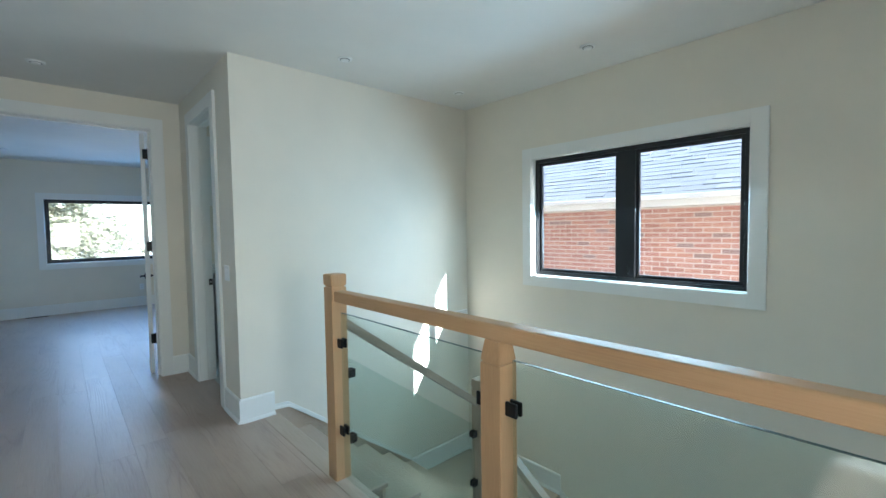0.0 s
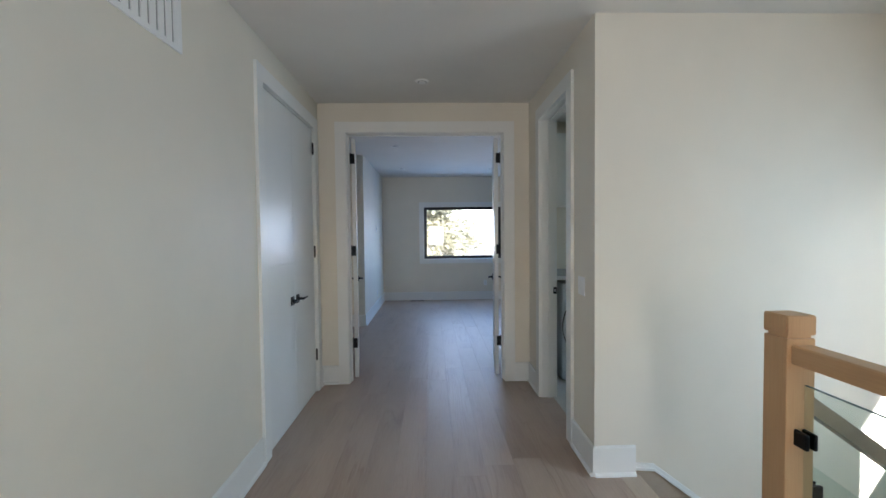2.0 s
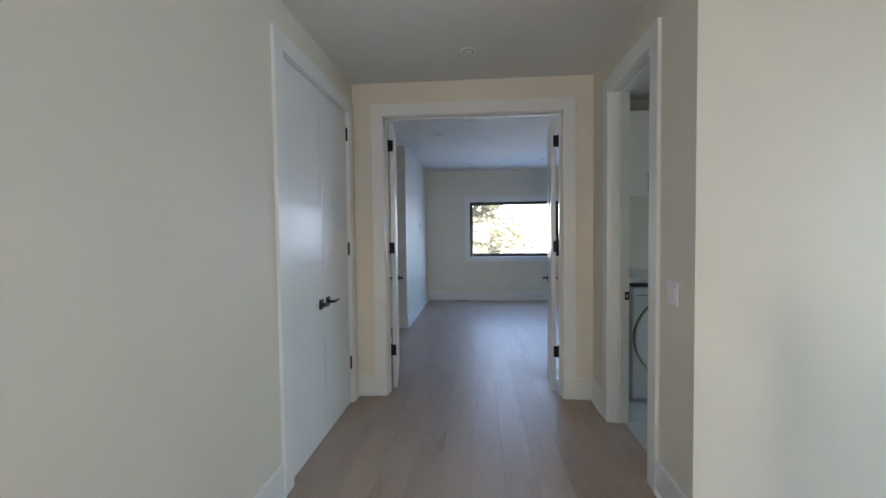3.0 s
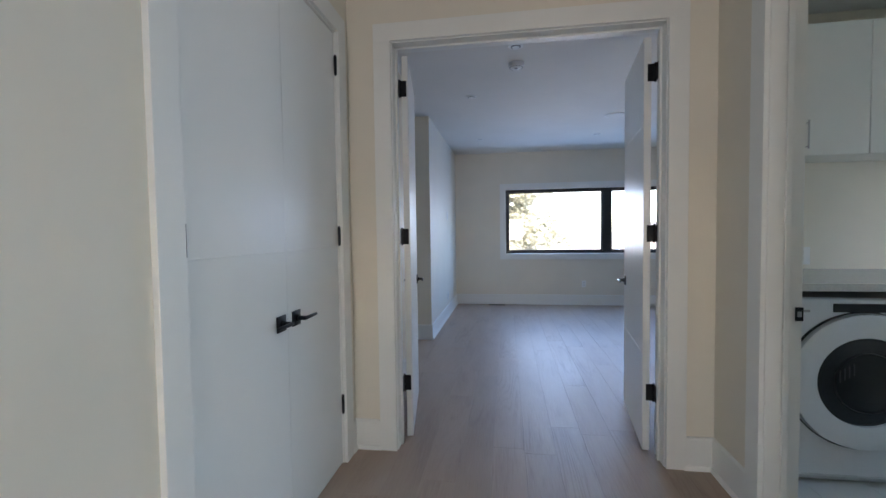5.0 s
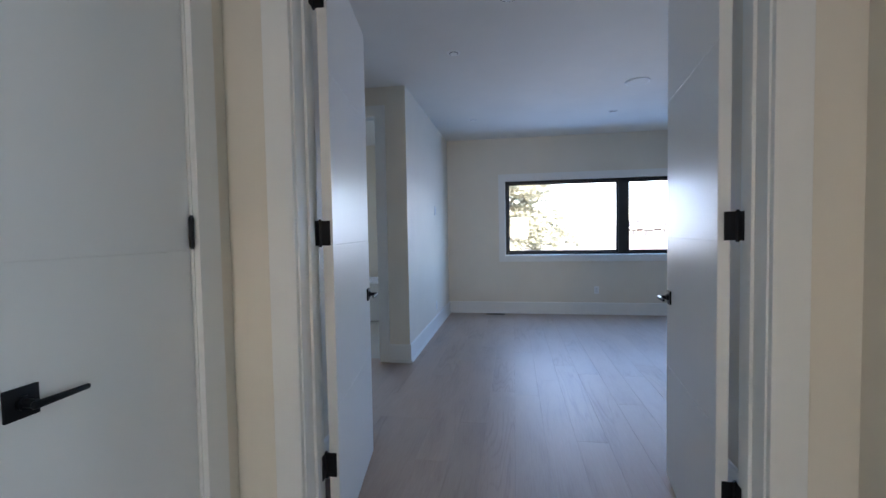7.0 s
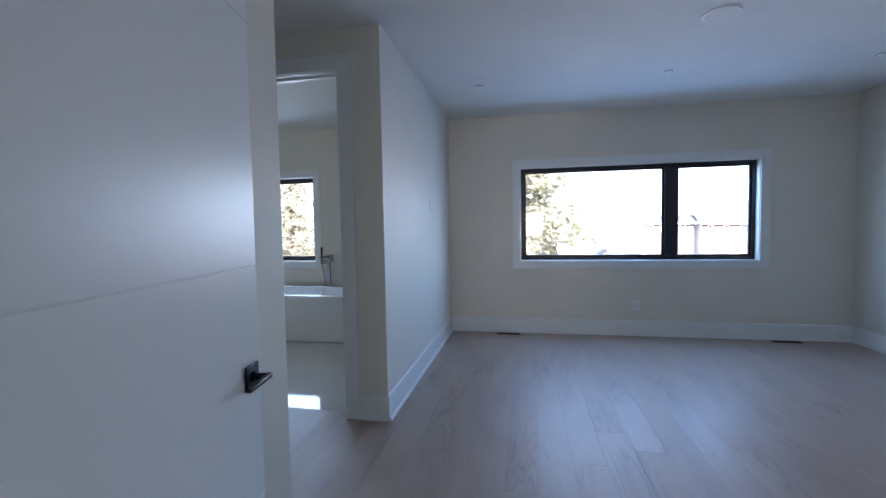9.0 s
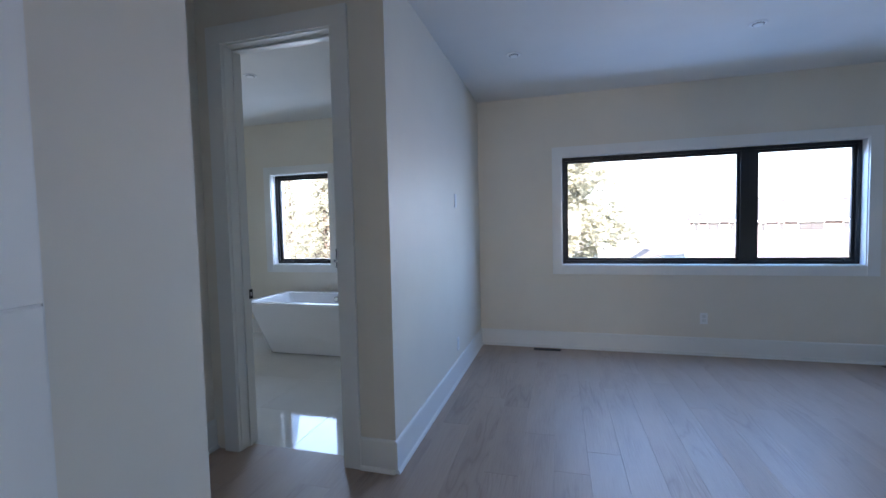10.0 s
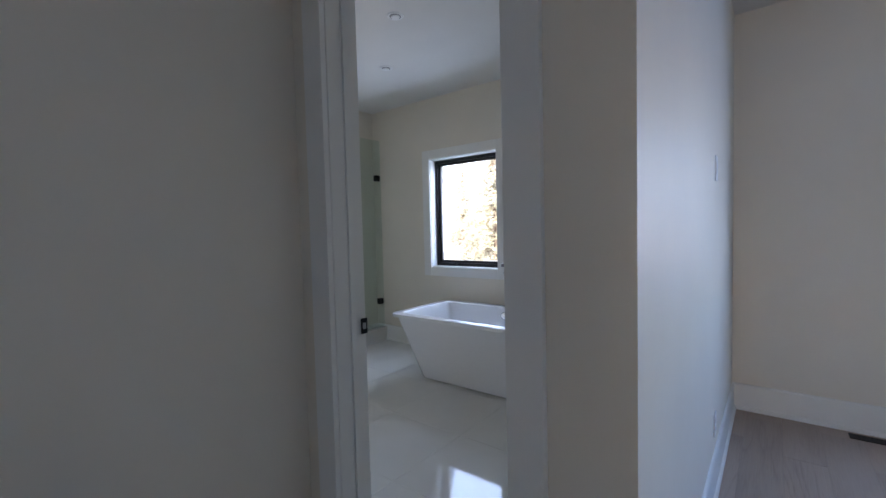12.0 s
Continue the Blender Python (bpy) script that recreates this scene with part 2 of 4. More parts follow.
wall("wall_hall_closet_side", "x", HL - 0.14, HL, -3.0, DY0, 0, C, [(3.772, 4.998, 0, 2.494)])
wall("wall_hall_laundry_side", "x", HR, HR + 0.14, WB, DY0, 0, C, [(3.932, 4.728, 0, 2.494)])
wall("wall_double_door", "y", DY0, DY1, HL - 0.14, HR + 0.14, 0, C, [(-0.568, 1.008, 0, 2.494)])
wall("wall_stairwell_back", "y", WB, WB + 0.14, HR + 0.14, WE + 0.25, LOW, C)
wall("wall_stairwell_back_end", "y", WB + 0.0005, WB + 0.14, HR, HR + 0.14, LOW, -0.3)
wall("wall_stairwell_window", "x", WE, WE + 0.12, -3.0, WB, LOW, C, [(0.81, 2.58, 0.98, 2.12)])
# the front wall's opening is added, to let sun and fill light in unseen
wall("wall_hall_front", "y", -3.14, -3.0, HL - 0.14, WE + 0.25, LOW, C, [(0.03, 1.02, 0.86, 2.0)])
wall("wall_bedroom_far", "y", BF, BF + 0.25, -4.9, BR + 0.2, 0, C, [(0.09, 2.82, 0.92, 2.11), (-3.60, -2.74, 0.92, 2.11)])
wall("wall_bedroom_side", "x", BR, BR + 0.2, 5.9, BF, 0, C)
wall("wall_bedroom_bath", "x", BL - 0.14, BL, VY + 0.14, BF, 0, C)
wall("wall_bathroom_door", "y", VY, VY + 0.14, -2.05, BL, 0, C, [(-1.868, -1.122, 0, 2.494)])
wall("wall_bedroom_entry", "x", BL - 0.14, BL, DY1, 6.585, 0, C)
wall("wall_vestibule_near", "y", 6.445, 6.585, -2.19, BL - 0.14, 0, C)
wall("wall_vestibule_side", "x", -2.19, -2.05, 6.585, VY + 0.14, 0, C)
wall("wall_laundry_near", "y", WB + 0.14, WB + 0.15, HR + 0.14, 3.6, 0, C)
wall("wall_laundry_far", "y", 5.90, 6.02, 1.25, BR + 0.2, 0, C)
wall("wall_laundry_bed", "x", 1.25, HR + 0.14, DY1, 5.90, 0, C)
# the laundry side hole is invented, only to pass its fill lamp
wall("wall_laundry_side", "x", 3.6, 3.77, WB + 0.15, 5.90, 0, C, [(4.2, 5.0, 1.2, 2.1)])
wall("wall_bathroom_side", "x", -4.64, -4.5, 7.85, BF, 0, C)
wall("wall_bathroom_near", "y", 7.855, 7.995, -4.5, -2.19, 0, C)
wall("wall_well_lower", "x", 1.36, 1.50, -3.0, 2.3, LOW, -0.30)
wall("wall_well_lower_end", "y", 2.3, 2.42, 1.36, 1.50, LOW, -0.30)
wall("wall_closet_back", "x", -1.6, -1.5, 3.6, 5.3, 0, C)

part("ceiling", boxes((-5, -3.2, C, 4.1, 10.9, C + 0.12)), CEIL, None, "white painted flat ceiling", kind="structure")
# unseen overhang, its width set to cut the top off the stairwell sun patches
part("eave", boxes((3.83, -3.4, 2.95, 4.62, 10.9, 3.05), (-5.5, -3.5, 2.89, 3.83, 10.9, 3.0)), CEIL, None, "unseen white roof soffit added to trim the sun at the stair window", kind="structure")
part("subfloor", boxes((-5, -3.14, -0.3, 1.46, 10.7, -0.016), (1.46, 3.61, -0.3, 3.9, 10.7, -0.016)), SUB, None, "dark wooden subfloor under the planks", kind="structure")
part("floor_lower", boxes((1.2, -3.1, LOW - 0.2, 4.0, 3.7, LOW)), FLOOR, None, "oak floor of the storey below", kind="structure")


# ---- trim ----
def baseboard(axis, at, side, u0, u1, z=0.0):
    """A tall baseboard with a shoe moulding, on the side (+1 or -1) of a wall face at 'at'."""
    t, h = 0.014, 0.185
    prof = [(0, 0.0), (t + 0.013, 0.0), (t + 0.012, 0.012), (t + 0.005, 0.022), (t, 0.024), (t, h - 0.012), (t - 0.004, h - 0.004), (t - 0.009, h), (0, h)]
    bm = bmesh.new()
    prism(bm, [(at + side * d, z + q) for d, q in prof], "y" if axis == "x" else "x", u0, u1)
    return part("baseboard", bm, TRIM, None, "white painted tall baseboard with shoe moulding", kind="structure")


for a in (("x", HL, 1, -3.0, 3.68), ("x", HL, 1, 5.09, DY0), ("x", HR, -1, WB - 0.014, 3.84), ("x", HR, -1, 4.82, DY0),
          ("y", DY0, -1, HL, -0.66), ("y", DY0, -1, 1.09, HR), ("y", WB, -1, HR, 1.50),
          ("y", BF, -1, BL, BR), ("x", BL, 1, VY - 0.014, BF), ("x", BR, -1, 6.02, BF), ("x", 1.25, -1, DY1, 6.02), ("y", DY1, 1, 1.105, 1.25), ("y", VY, -1, -1.03, BL),
          ("x", BL, 1, DY1, 6.585), ("x", -2.05, 1, 6.585, VY), ("y", 6.585, 1, -2.05, BL),
          ("y", DY1, 1, BL, -0.665), ("y", BF, -1, -4.5, BL - 0.14), ("x", -4.5, 1, 7.99, BF), ("x", BL - 0.14, -1, 7.99, BF), ("y", -3.0, 1, HL, 1.5)):
    baseboard(*a)


def frame_casing(name, axis, face, side, u0, u1, top, width=0.092, depth=None, label="white painted door casing"):
    """Flat casing with a raised back edge round a door opening, with its jamb and stop. face: wall face; side: +1 or -1, the way the face looks."""
    top += 0.014
    door = thing(name, ((face, u0, 0) if axis == "x" else (u0, face, 0)), label, "door", kind="structure")
    t = 0.022
    bm = bmesh.new()
    def bx(p0, p1, d0, d1, z0, z1, r=0.002):
        lo, hi = sorted((face + side * d0, face + side * d1))
        if axis == "x":
            rbox(bm, lo, p0, z0, hi, p1, z1, r)
        else:
            rbox(bm, p0, lo, z0, p1, hi, z1, r)
    for a, b in ((u0 - width, u0 + 0.012), (u1 - 0.012, u1 + width)):
        bx(a, b, 0, t, 0, top - 0.012)
    bx(u0 - width, u1 + width, 0, t, top - 0.012, top + width)
    part("casing", bm, TRIM, door)
    if depth:
        bm = bmesh.new()
        j = 0.018
        for a, b in ((u0, u0 + j), (u1 - j, u1)):
            bx(a, b, 0.001, -depth - 0.001, 0, top)
        bx(u0, u1, 0.001, -depth - 0.001, top - j, top)
        part("jamb", bm, TRIM, door)
        bm = bmesh.new()
        s0, s1 = 0.45 * depth, 0.62 * depth
        for a, b in ((u0 + j, u0 + j + 0.012), (u1 - j - 0.012, u1 - j)):
            bx(a, b, -s0, -s1, 0, top - j)
        bx(u0 + j, u1 - j, -s0, -s1, top - j - 0.012, top - j)
        part("stop", bm, TRIM, door)
    return door


def lever(parent, origin, m_local, flip=1):
    """A black lever handle on a square rosette; built looking along its own -y, the lever along +x * flip."""
    bm = bmesh.new()
    rbox(bm, -0.0345, -0.008, -0.0345, 0.0345, 0, 0.0345, 0.002)
    bmesh.ops.transform(bm, matrix=m_local, verts=bm.verts)
    handle = part("lever_handle", bm, BLACK, parent, "black lever handle on a square rosette", smooth=True)
    bm = bmesh.new()
    cyl(bm, 0.0155, 0.0155, 0.010, pose(0, -0.012, 0, 90), 24)
    cyl(bm, 0.010, 0.010, 0.040, pose(0, -0.030, 0, 90), 20)
    bmesh.ops.transform(bm, matrix=m_local, verts=bm.verts)
    part("collar", bm, BLACK, handle, smooth=True)
    bm = bmesh.new()
    lo, hi = sorted((-0.014 * flip, 0.112 * flip))
    b = bmesh.new()
    v, _ = box(b, lo, -0.058, -0.009, hi, -0.044, 0.009)
    for q in v:
        if abs(q.co.x) > 0.05:
            q.co.z *= 0.72
            q.co.y += 0.002 if q.co.y < -0.05 else 0
    bmesh.ops.bevel(b, geom=b.edges[:], offset=0.0055, segments=3, affect="EDGES", profile=0.5)
    merge(bm, b)
    bmesh.ops.transform(bm, matrix=m_local, verts=bm.verts)
    part("grip", bm, BLACK, handle, smooth=True)
    return handle


def hinge(parent, x, y, z, way):
    """A black butt hinge: knuckle, one plate on the jamb, one on the edge of the open leaf (way: +1 or -1 along x)."""
    bm = bmesh.new()
    cyl(bm, 0.0075, 0.0075, 0.102, pose(x, y, z), 16)
    cyl(bm, 0.0055, 0.0055, 0.112, pose(x, y, z), 12)
    a, b = sorted((x, x + way * 0.042))
    rbox(bm, a, y - 0.001, z - 0.05, b, y + 0.0045, z + 0.05, 0.001, 1)
    a, b = sorted((x - way * 0.001, x - way * 0.0045))
    rbox(bm, a, y - 0.036, z - 0.05, b, y, z + 0.05, 0.001, 1)
    return part("hinge", bm, BLACK, parent, "black butt hinge")


def leaf(parent, m, width, height, groove_stop, levers=(), grooves=(1.27, 1.96, 0.60)):
    """A flush door leaf: hinge edge at the origin, along +x, its face towards -y; fine grooves across it."""
    t = 0.04
    zs = sorted(grooves)
    g = 0.003
    bm = bmesh.new()
    box(bm, 0, -t / 2 + 0.003, 0.008, width, t / 2 - 0.003, height)
    for side in (-1, 1):
        y0, y1 = (-t / 2, -t / 2 + 0.003) if side < 0 else (t / 2 - 0.003, t / 2)
        z = 0.008
        for q in zs + [None]:
            top = q - g / 2 if q else height
            rbox(bm, 0, y0, z, width - groove_stop, y1, top, 0.0012, 1)
            z = q + g / 2 if q else z
        rbox(bm, width - groove_stop + 0.0005, y0, 0.008, width, y1, height, 0.0012, 1)
    bmesh.ops.transform(bm, matrix=m, verts=bm.verts)
    ob = part("leaf", bm, DOOR, parent, "white painted flush door leaf with fine grooves")
    for sx, side, flip in levers:
        turn = pose(sx, side * t / 2, 0.963, 0, 0, 0 if side < 0 else 180)
        lever(ob, None, m @ turn, flip)
    return ob


LEAF_L = pose(-0.515, 5.338, 0, 0, 0, 99.3)
LEAF_R = pose(0.945, 5.338, 0, 0, 0, 83.2)
dd = frame_casing("door_1", "y", DY0, -1, -0.568, 1.008, 2.48, depth=0.145, label="white painted double door standing open to the bedroom")
frame_casing("door_1_inner_casing", "y", DY1, 1, -0.568, 1.008, 2.48)
leaf(dd, LEAF_L, 0.795, 2.465, 0.0, [(0.738, -1, -1), (0.738, 1, 1)])
leaf(dd, LEAF_R, 0.762, 2.465, 0.0, [(0.70, -1, -1), (0.70, 1, 1)])
for z in (0.365, 1.32, 2.26):
    hinge(dd, -0.5455, 5.333, z, 1)
    hinge(dd, 0.9855, 5.333, z, -1)

cl = frame_casing("door_2", "x", HL, 1, 3.772, 4.998, 2.48, depth=0.14, label="white painted closet double door, closed")
leaf(cl, pose(HL - 0.026, 3.796, 0, 0, 0, 90), 0.600, 2.468, 0.0, [(0.541, -1, -1)], (1.27,))
leaf(cl, pose(HL - 0.026, 4.976, 0, 0, 0, -90), 0.576, 2.468, 0.0, [(0.509, 1, 1)], (1.27,))
for z in (0.355, 1.33, 2.29):
    for y in (3.794, 4.972):
        b = bmesh.new()
        cyl(b, 0.008, 0.008, 0.10, pose(HL + 0.005, y, z), 16)
        cyl(b, 0.0055, 0.0055, 0.112, pose(HL + 0.005, y, z), 12)
        part("hinge", b, BLACK, cl, "black butt hinge")

la = frame_casing("door_3", "x", HR, -1, 3.932, 4.728, 2.48, depth=0.14, label="white painted open doorway to the laundry")
ba = frame_casing("door_4", "y", VY, -1, -1.868, -1.122, 2.48, depth=0.14, label="white painted open doorway to the bathroom")


def strike(parent, m):
    bm = bmesh.new()
    rbox(bm, -0.016, -0.003, -0.03, 0.016, 0, 0.03, 0.002)
    bmesh.ops.transform(bm, matrix=m, verts=bm.verts)
    part("strike_plate", bm, BLACK, parent, "black strike plate")
    bm = bmesh.new()
    rbox(bm, -0.008, -0.005, -0.012, 0.008, -0.002, 0.012, 0.001)
    bmesh.ops.transform(bm, matrix=m, verts=bm.verts)
    part("strike_bolt_hole", bm, STEEL, parent, "steel latch hole")


strike(la, pose(1.368, 4.692, 0.97))
strike(ba, pose(-1.832, 7.97, 0.97, 0, 0, 90))


# ---- windows ----
def window(name, axis, face, side, u0, u1, z0, z1, mullion, label, reveal=0.10, thick=0.25):
    """Black framed window in an opening with white casing. side: the way the inner face looks."""
    w = thing(name, ((face, u0, z0) if axis == "x" else (u0, face, z0)), label, "window", kind="structure")
    def bx(bm, p0, p1, d0, d1, q0, q1, r=0.002):
        lo, hi = sorted((face + side * d0, face + side * d1))
        if axis == "x":
            rbox(bm, lo, p0, q0, hi, p1, q1, r)
        else:
            rbox(bm, p0, lo, q0, p1, hi, q1, r)
    c = 0.095
    bm = bmesh.new()
    bx(bm, u0 - c, u0 + 0.004, 0, 0.018, z0 - c, z1 + c)
    bx(bm, u1 - 0.004, u1 + c, 0, 0.018, z0 - c, z1 + c)
    bx(bm, u0 + 0.004, u1 - 0.004, 0, 0.0175, z1 - 0.004, z1 + c)
    bx(bm, u0 + 0.004, u1 - 0.004, 0, 0.0175, z0 - c, z0 + 0.004)
    part("window_casing", bm, TRIM, w)
    bm = bmesh.new()
    k = 0.012
    bx(bm, u0, u0 + k, 0.001, -reveal, z0, z1)
    bx(bm, u1 - k, u1, 0.001, -reveal, z0, z1)
    bx(bm, u0 + k, u1 - k, 0.0005, -reveal, z1 - k, z1)
    part("window_reveal", bm, TRIM, w)
    bm = bmesh.new()
    bx(bm, u0 + k, u1 - k, 0.0005, -reveal, z0, z0 + k)
    part("window_sill", bm, TRIM, w)
    bm = bmesh.new()
    f, d0, d1 = 0.035, -reveal + 0.02, -reveal - 0.035
    a, b, q0, q1 = u0 + k, u1 - k, z0 + k, z1 - k
    bx(bm, a, a + f, d0, d1, q0, q1)
    bx(bm, b - f, b, d0, d1, q0, q1)
    bx(bm, a + f, b - f, d0, d1, q1 - f, q1)
    bx(bm, a + f, b - f, d0, d1, q0, q0 + f)
    bays = [(a + f, b - f)]
    if mullion:
        m0, m1 = mullion
        bx(bm, m0, m1, d0, d1, q0 + f, q1 - f)
        bays = [(a + f, m0), (m1, b - f)]
    part("window_frame", bm, FRAME, w)
    for p0, p1 in bays:
        bm = bmesh.new()
        s = 0.028
        bx(bm, p0, p0 + s, d0 - 0.02, d1 + 0.01, q0 + f, q1 - f)
        bx(bm, p1 - s, p1, d0 - 0.02, d1 + 0.01, q0 + f, q1 - f)
        bx(bm, p0 + s, p1 - s, d0 - 0.02, d1 + 0.01, q1 - f - s, q1 - f)
        bx(bm, p0 + s, p1 - s, d0 - 0.02, d1 + 0.01, q0 + f, q0 + f + s)
        part("sash", bm, FRAME, w)
        bm = bmesh.new()
        bx(bm, p0 + s, p1 - s, -reveal - 0.025, -reveal - 0.031, q0 + f + s, q1 - f - s, 0.0005)
        pane = part("pane", bm, PANE, w)
        pane.visible_shadow = False
    return w


w1 = window("window_1", "x", WE, -1, 0.81, 2.58, 0.98, 2.12, (1.60, 1.745), "black framed casement window with white casing over the stairs", 0.075)
w2 = window("window_2", "y", BF, -1, 0.09, 2.82, 0.92, 2.11, (1.820, 1.955), "wide black framed bedroom window with white casing")
w3 = window("window_3", "y", BF, -1, -3.60, -2.74, 0.92, 2.11, None, "black framed bathroom window with white casing")


def crank(parent, m):
    bm = bmesh.new()
    rbox(bm, -0.05, -0.022, 0.0, 0.05, 0.0, 0.012, 0.005)
    rbox(bm, -0.045, -0.038, 0.010, 0.05, -0.018, 0.020, 0.006)
    cyl(bm, 0.009, 0.009, 0.02, pose(0.045, -0.03, 0.024), 12)
    bmesh.ops.transform(bm, matrix=m, verts=bm.verts)
    part("crank_handle", bm, BLACK, parent, "black folding crank handle")


def latch(parent, m):
    bm = bmesh.new()
    rbox(bm, -0.011, -0.012, -0.035, 0.011, 0.0, 0.035, 0.004)
    rbox(bm, -0.006, -0.03, -0.01, 0.006, -0.008, 0.045, 0.003)
    bmesh.ops.transform(bm, matrix=m, verts=bm.verts)
    part("latch", bm, STEEL, parent, "steel window latch")


# unseen window added round the front fill lamps
w4 = window("added_front_window", "y", -3.0, 1, 0.03, 1.02, 0.86, 2.0, None, "unseen black framed front window with white casing, added to light the landing from behind", 0.09)

crank(w1, pose(WE + 0.040, 1.10, 1.004, 0, 0, 90))
latch(w1, pose(WE + 0.055, 1.655, 1.09, 0, 0, 90))
crank(w2, pose(2.62, BF + 0.078, 0.945))
crank(w3, pose(-3.35, BF + 0.078, 0.945))


# ---- stairs ----
RISE, RUN, X0 = 0.18, 0.266, 1.505
stairs = thing("staircase", (X0, 2.36, 0), "oak staircase with closed risers going down to a landing", "stairs", kind="structure")
for i in range(1, 6):
    z = -RISE * i
    x = X0 + RUN * (i - 1)
    bm = bmesh.new()
    rbox(bm, x - 0.0, 2.32, z - 0.03, x + RUN + 0.025, WB - 0.0, z, 0.006)
    part("tread", bm, TREAD, stairs)
for i in range(6):
    x = X0 + RUN * i
    bm = boxes((x - 0.02, 2.32, -RISE * (i + 1) + 0.0005, x, WB, -RISE * i - 0.0305))
    part("riser", bm, TREAD, stairs)
LZ = -6 * RISE
part("stair_landing", boxes((X0 + RUN * 5, 2.26, LZ - 0.2, WE, WB, LZ)), TREAD, stairs)
bm = bmesh.new()
prism(bm, [(X0, -0.21), (X0 + RUN * 5, LZ - 0.03), (X0 + RUN * 5, LZ - 0.2), (X0, -0.42)], "y", 2.30, 2.32)
part("stringer", bm, TRIM, stairs)
for i in range(1, 10):
    z = LZ - RISE * i
    y = 2.26 - RUN * i
    bm = bmesh.new()
    rbox(bm, 2.75, y - 0.025, z - 0.03, WE, y + RUN, z, 0.006)
    part("tread", bm, TREAD, stairs)
    part("riser", boxes((2.75, y + RUN, z + 0.0005, WE, y + RUN + 0.02, z + RISE - 0.0305)), TREAD, stairs)
# nosing of the upper floor
bm = bmesh.new()
rbox(bm, 1.40, 2.32, -0.03, X0 + 0.025, WB - 0.001, 0.0015, 0.006)
part("nosing", bm, TREAD, stairs)
bm = bmesh.new()
rbox(bm, 1.40, -3.0, -0.03, 1.515, 2.32, 0.0015, 0.006)
part("nosing", bm, TREAD, stairs)
part("well_fascia", boxes((1.46, -3.0, -0.30, 1.50, 2.32, -0.03)), TRIM, None, "white painted edge board of the stairwell", kind="structure")

# oak stringer along the back wall with a white cap moulding, then level baseboards round the landing
bm = bmesh.new()
prism(bm, [(1.47, -0.35), (1.47, 0.0), (1.50, 0.045), (1.61, 0.035), (2.85, LZ + 0.185), (2.85, LZ - 0.02), (2.2, LZ - 0.02)], "y", WB - 0.010, WB)
part("wall_stringer", bm, TREAD, stairs)
bm = bmesh.new()
for (d, lo, hi) in ((0.014, 0.035, 0.075), (0.021, 0.035, 0.052)):
    prism(bm, [(1.50, lo + 0.002), (1.612, lo - 0.006), (2.85, LZ + 0.145 + lo), (2.85, LZ + 0.145 + hi), (1.612, hi - 0.006), (1.50, hi + 0.002)], "y", WB - d, WB - (0 if d < 0.02 else 0.0141))
part("cap_moulding", bm, TRIM, stairs, "white painted cap moulding")
baseboard("y", WB, -1, 2.85, WE, LZ)
baseboard("x", WE, -1, 2.26, WB, LZ)
bm = bmesh.new()
prism(bm, [(2.26, LZ - 0.1), (2.26, LZ + 0.05), (-0.2, LZ - 1.62), (-0.2, LZ - 1.8)], "x", WE - 0.014, WE)
part("stair_skirt", bm, TRIM, None, "white painted sloping skirt board along the stairs", kind="structure")


# ---- railing ----
def newel(parent, x, y, z0, z1, cap=True, w=0.095, mat=None):
    h = w / 2
    bm = bmesh.new()
    if cap:
        rbox(bm, x - h, y - h, z0, x + h, y + h, z1 - 0.075, 0.003)
        rbox(bm, x - h + 0.008, y - h + 0.008, z1 - 0.076, x + h - 0.008, y + h - 0.008, z1 - 0.064, 0.001, 1)
        b = bmesh.new()
        v, _ = box(b, x - h - 0.002, y - h - 0.002, z1 - 0.065, x + h + 0.002, y + h + 0.002, z1)
        bmesh.ops.bevel(b, geom=b.edges[:], offset=0.004, segments=2, affect="EDGES")
        merge(bm, b)
    else:
        rbox(bm, x - h, y - h, z0, x + h, y + h, z1 - 0.085, 0.003)
        rbox(bm, x - h + 0.006, y - h + 0.006, z1 - 0.086, x + h - 0.006, y + h - 0.006, z1 - 0.077, 0.001, 1)
        b = bmesh.new()
        v, _ = box(b, x - h, y - h, z1 - 0.078, x + h, y + h, z1)
        for q in v[4:]:
            q.co.y += 0.012 if q.co.y < y else -0.012
            q.co.x += 0.012 if q.co.x < x else -0.012
        bmesh.ops.bevel(b, geom=b.edges[:], offset=0.003, segments=2, affect="EDGES")
        merge(bm, b)
    return part("newel_post", bm, mat or RAIL_Z, parent)


def clip(parent, x, y, z, axis):
    bm = bmesh.new()
    rbox(bm, x - 0.02, y - 0.026, z - 0.026, x - 0.007, y + 0.026, z + 0.026, 0.004) if axis == "y" else rbox(bm, x - 0.026, y - 0.02, z - 0.026, x + 0.026, y - 0.007, z + 0.026, 0.004)
    rbox(bm, x + 0.007, y - 0.026, z - 0.026, x + 0.02, y + 0.026, z + 0.026, 0.004) if axis == "y" else rbox(bm, x - 0.026, y + 0.007, z - 0.026, x + 0.026, y + 0.02, z + 0.026, 0.004)
    if axis == "y":
        rbox(bm, x - 0.01, y - 0.008, z - 0.012, x + 0.01, y + 0.008, z + 0.012, 0.001, 1)
    else:
        rbox(bm, x - 0.008, y - 0.01, z - 0.012, x + 0.008, y + 0.01, z + 0.012, 0.001, 1)
    return part("glass_clip", bm, BLACK, parent, "black metal glass clamp")


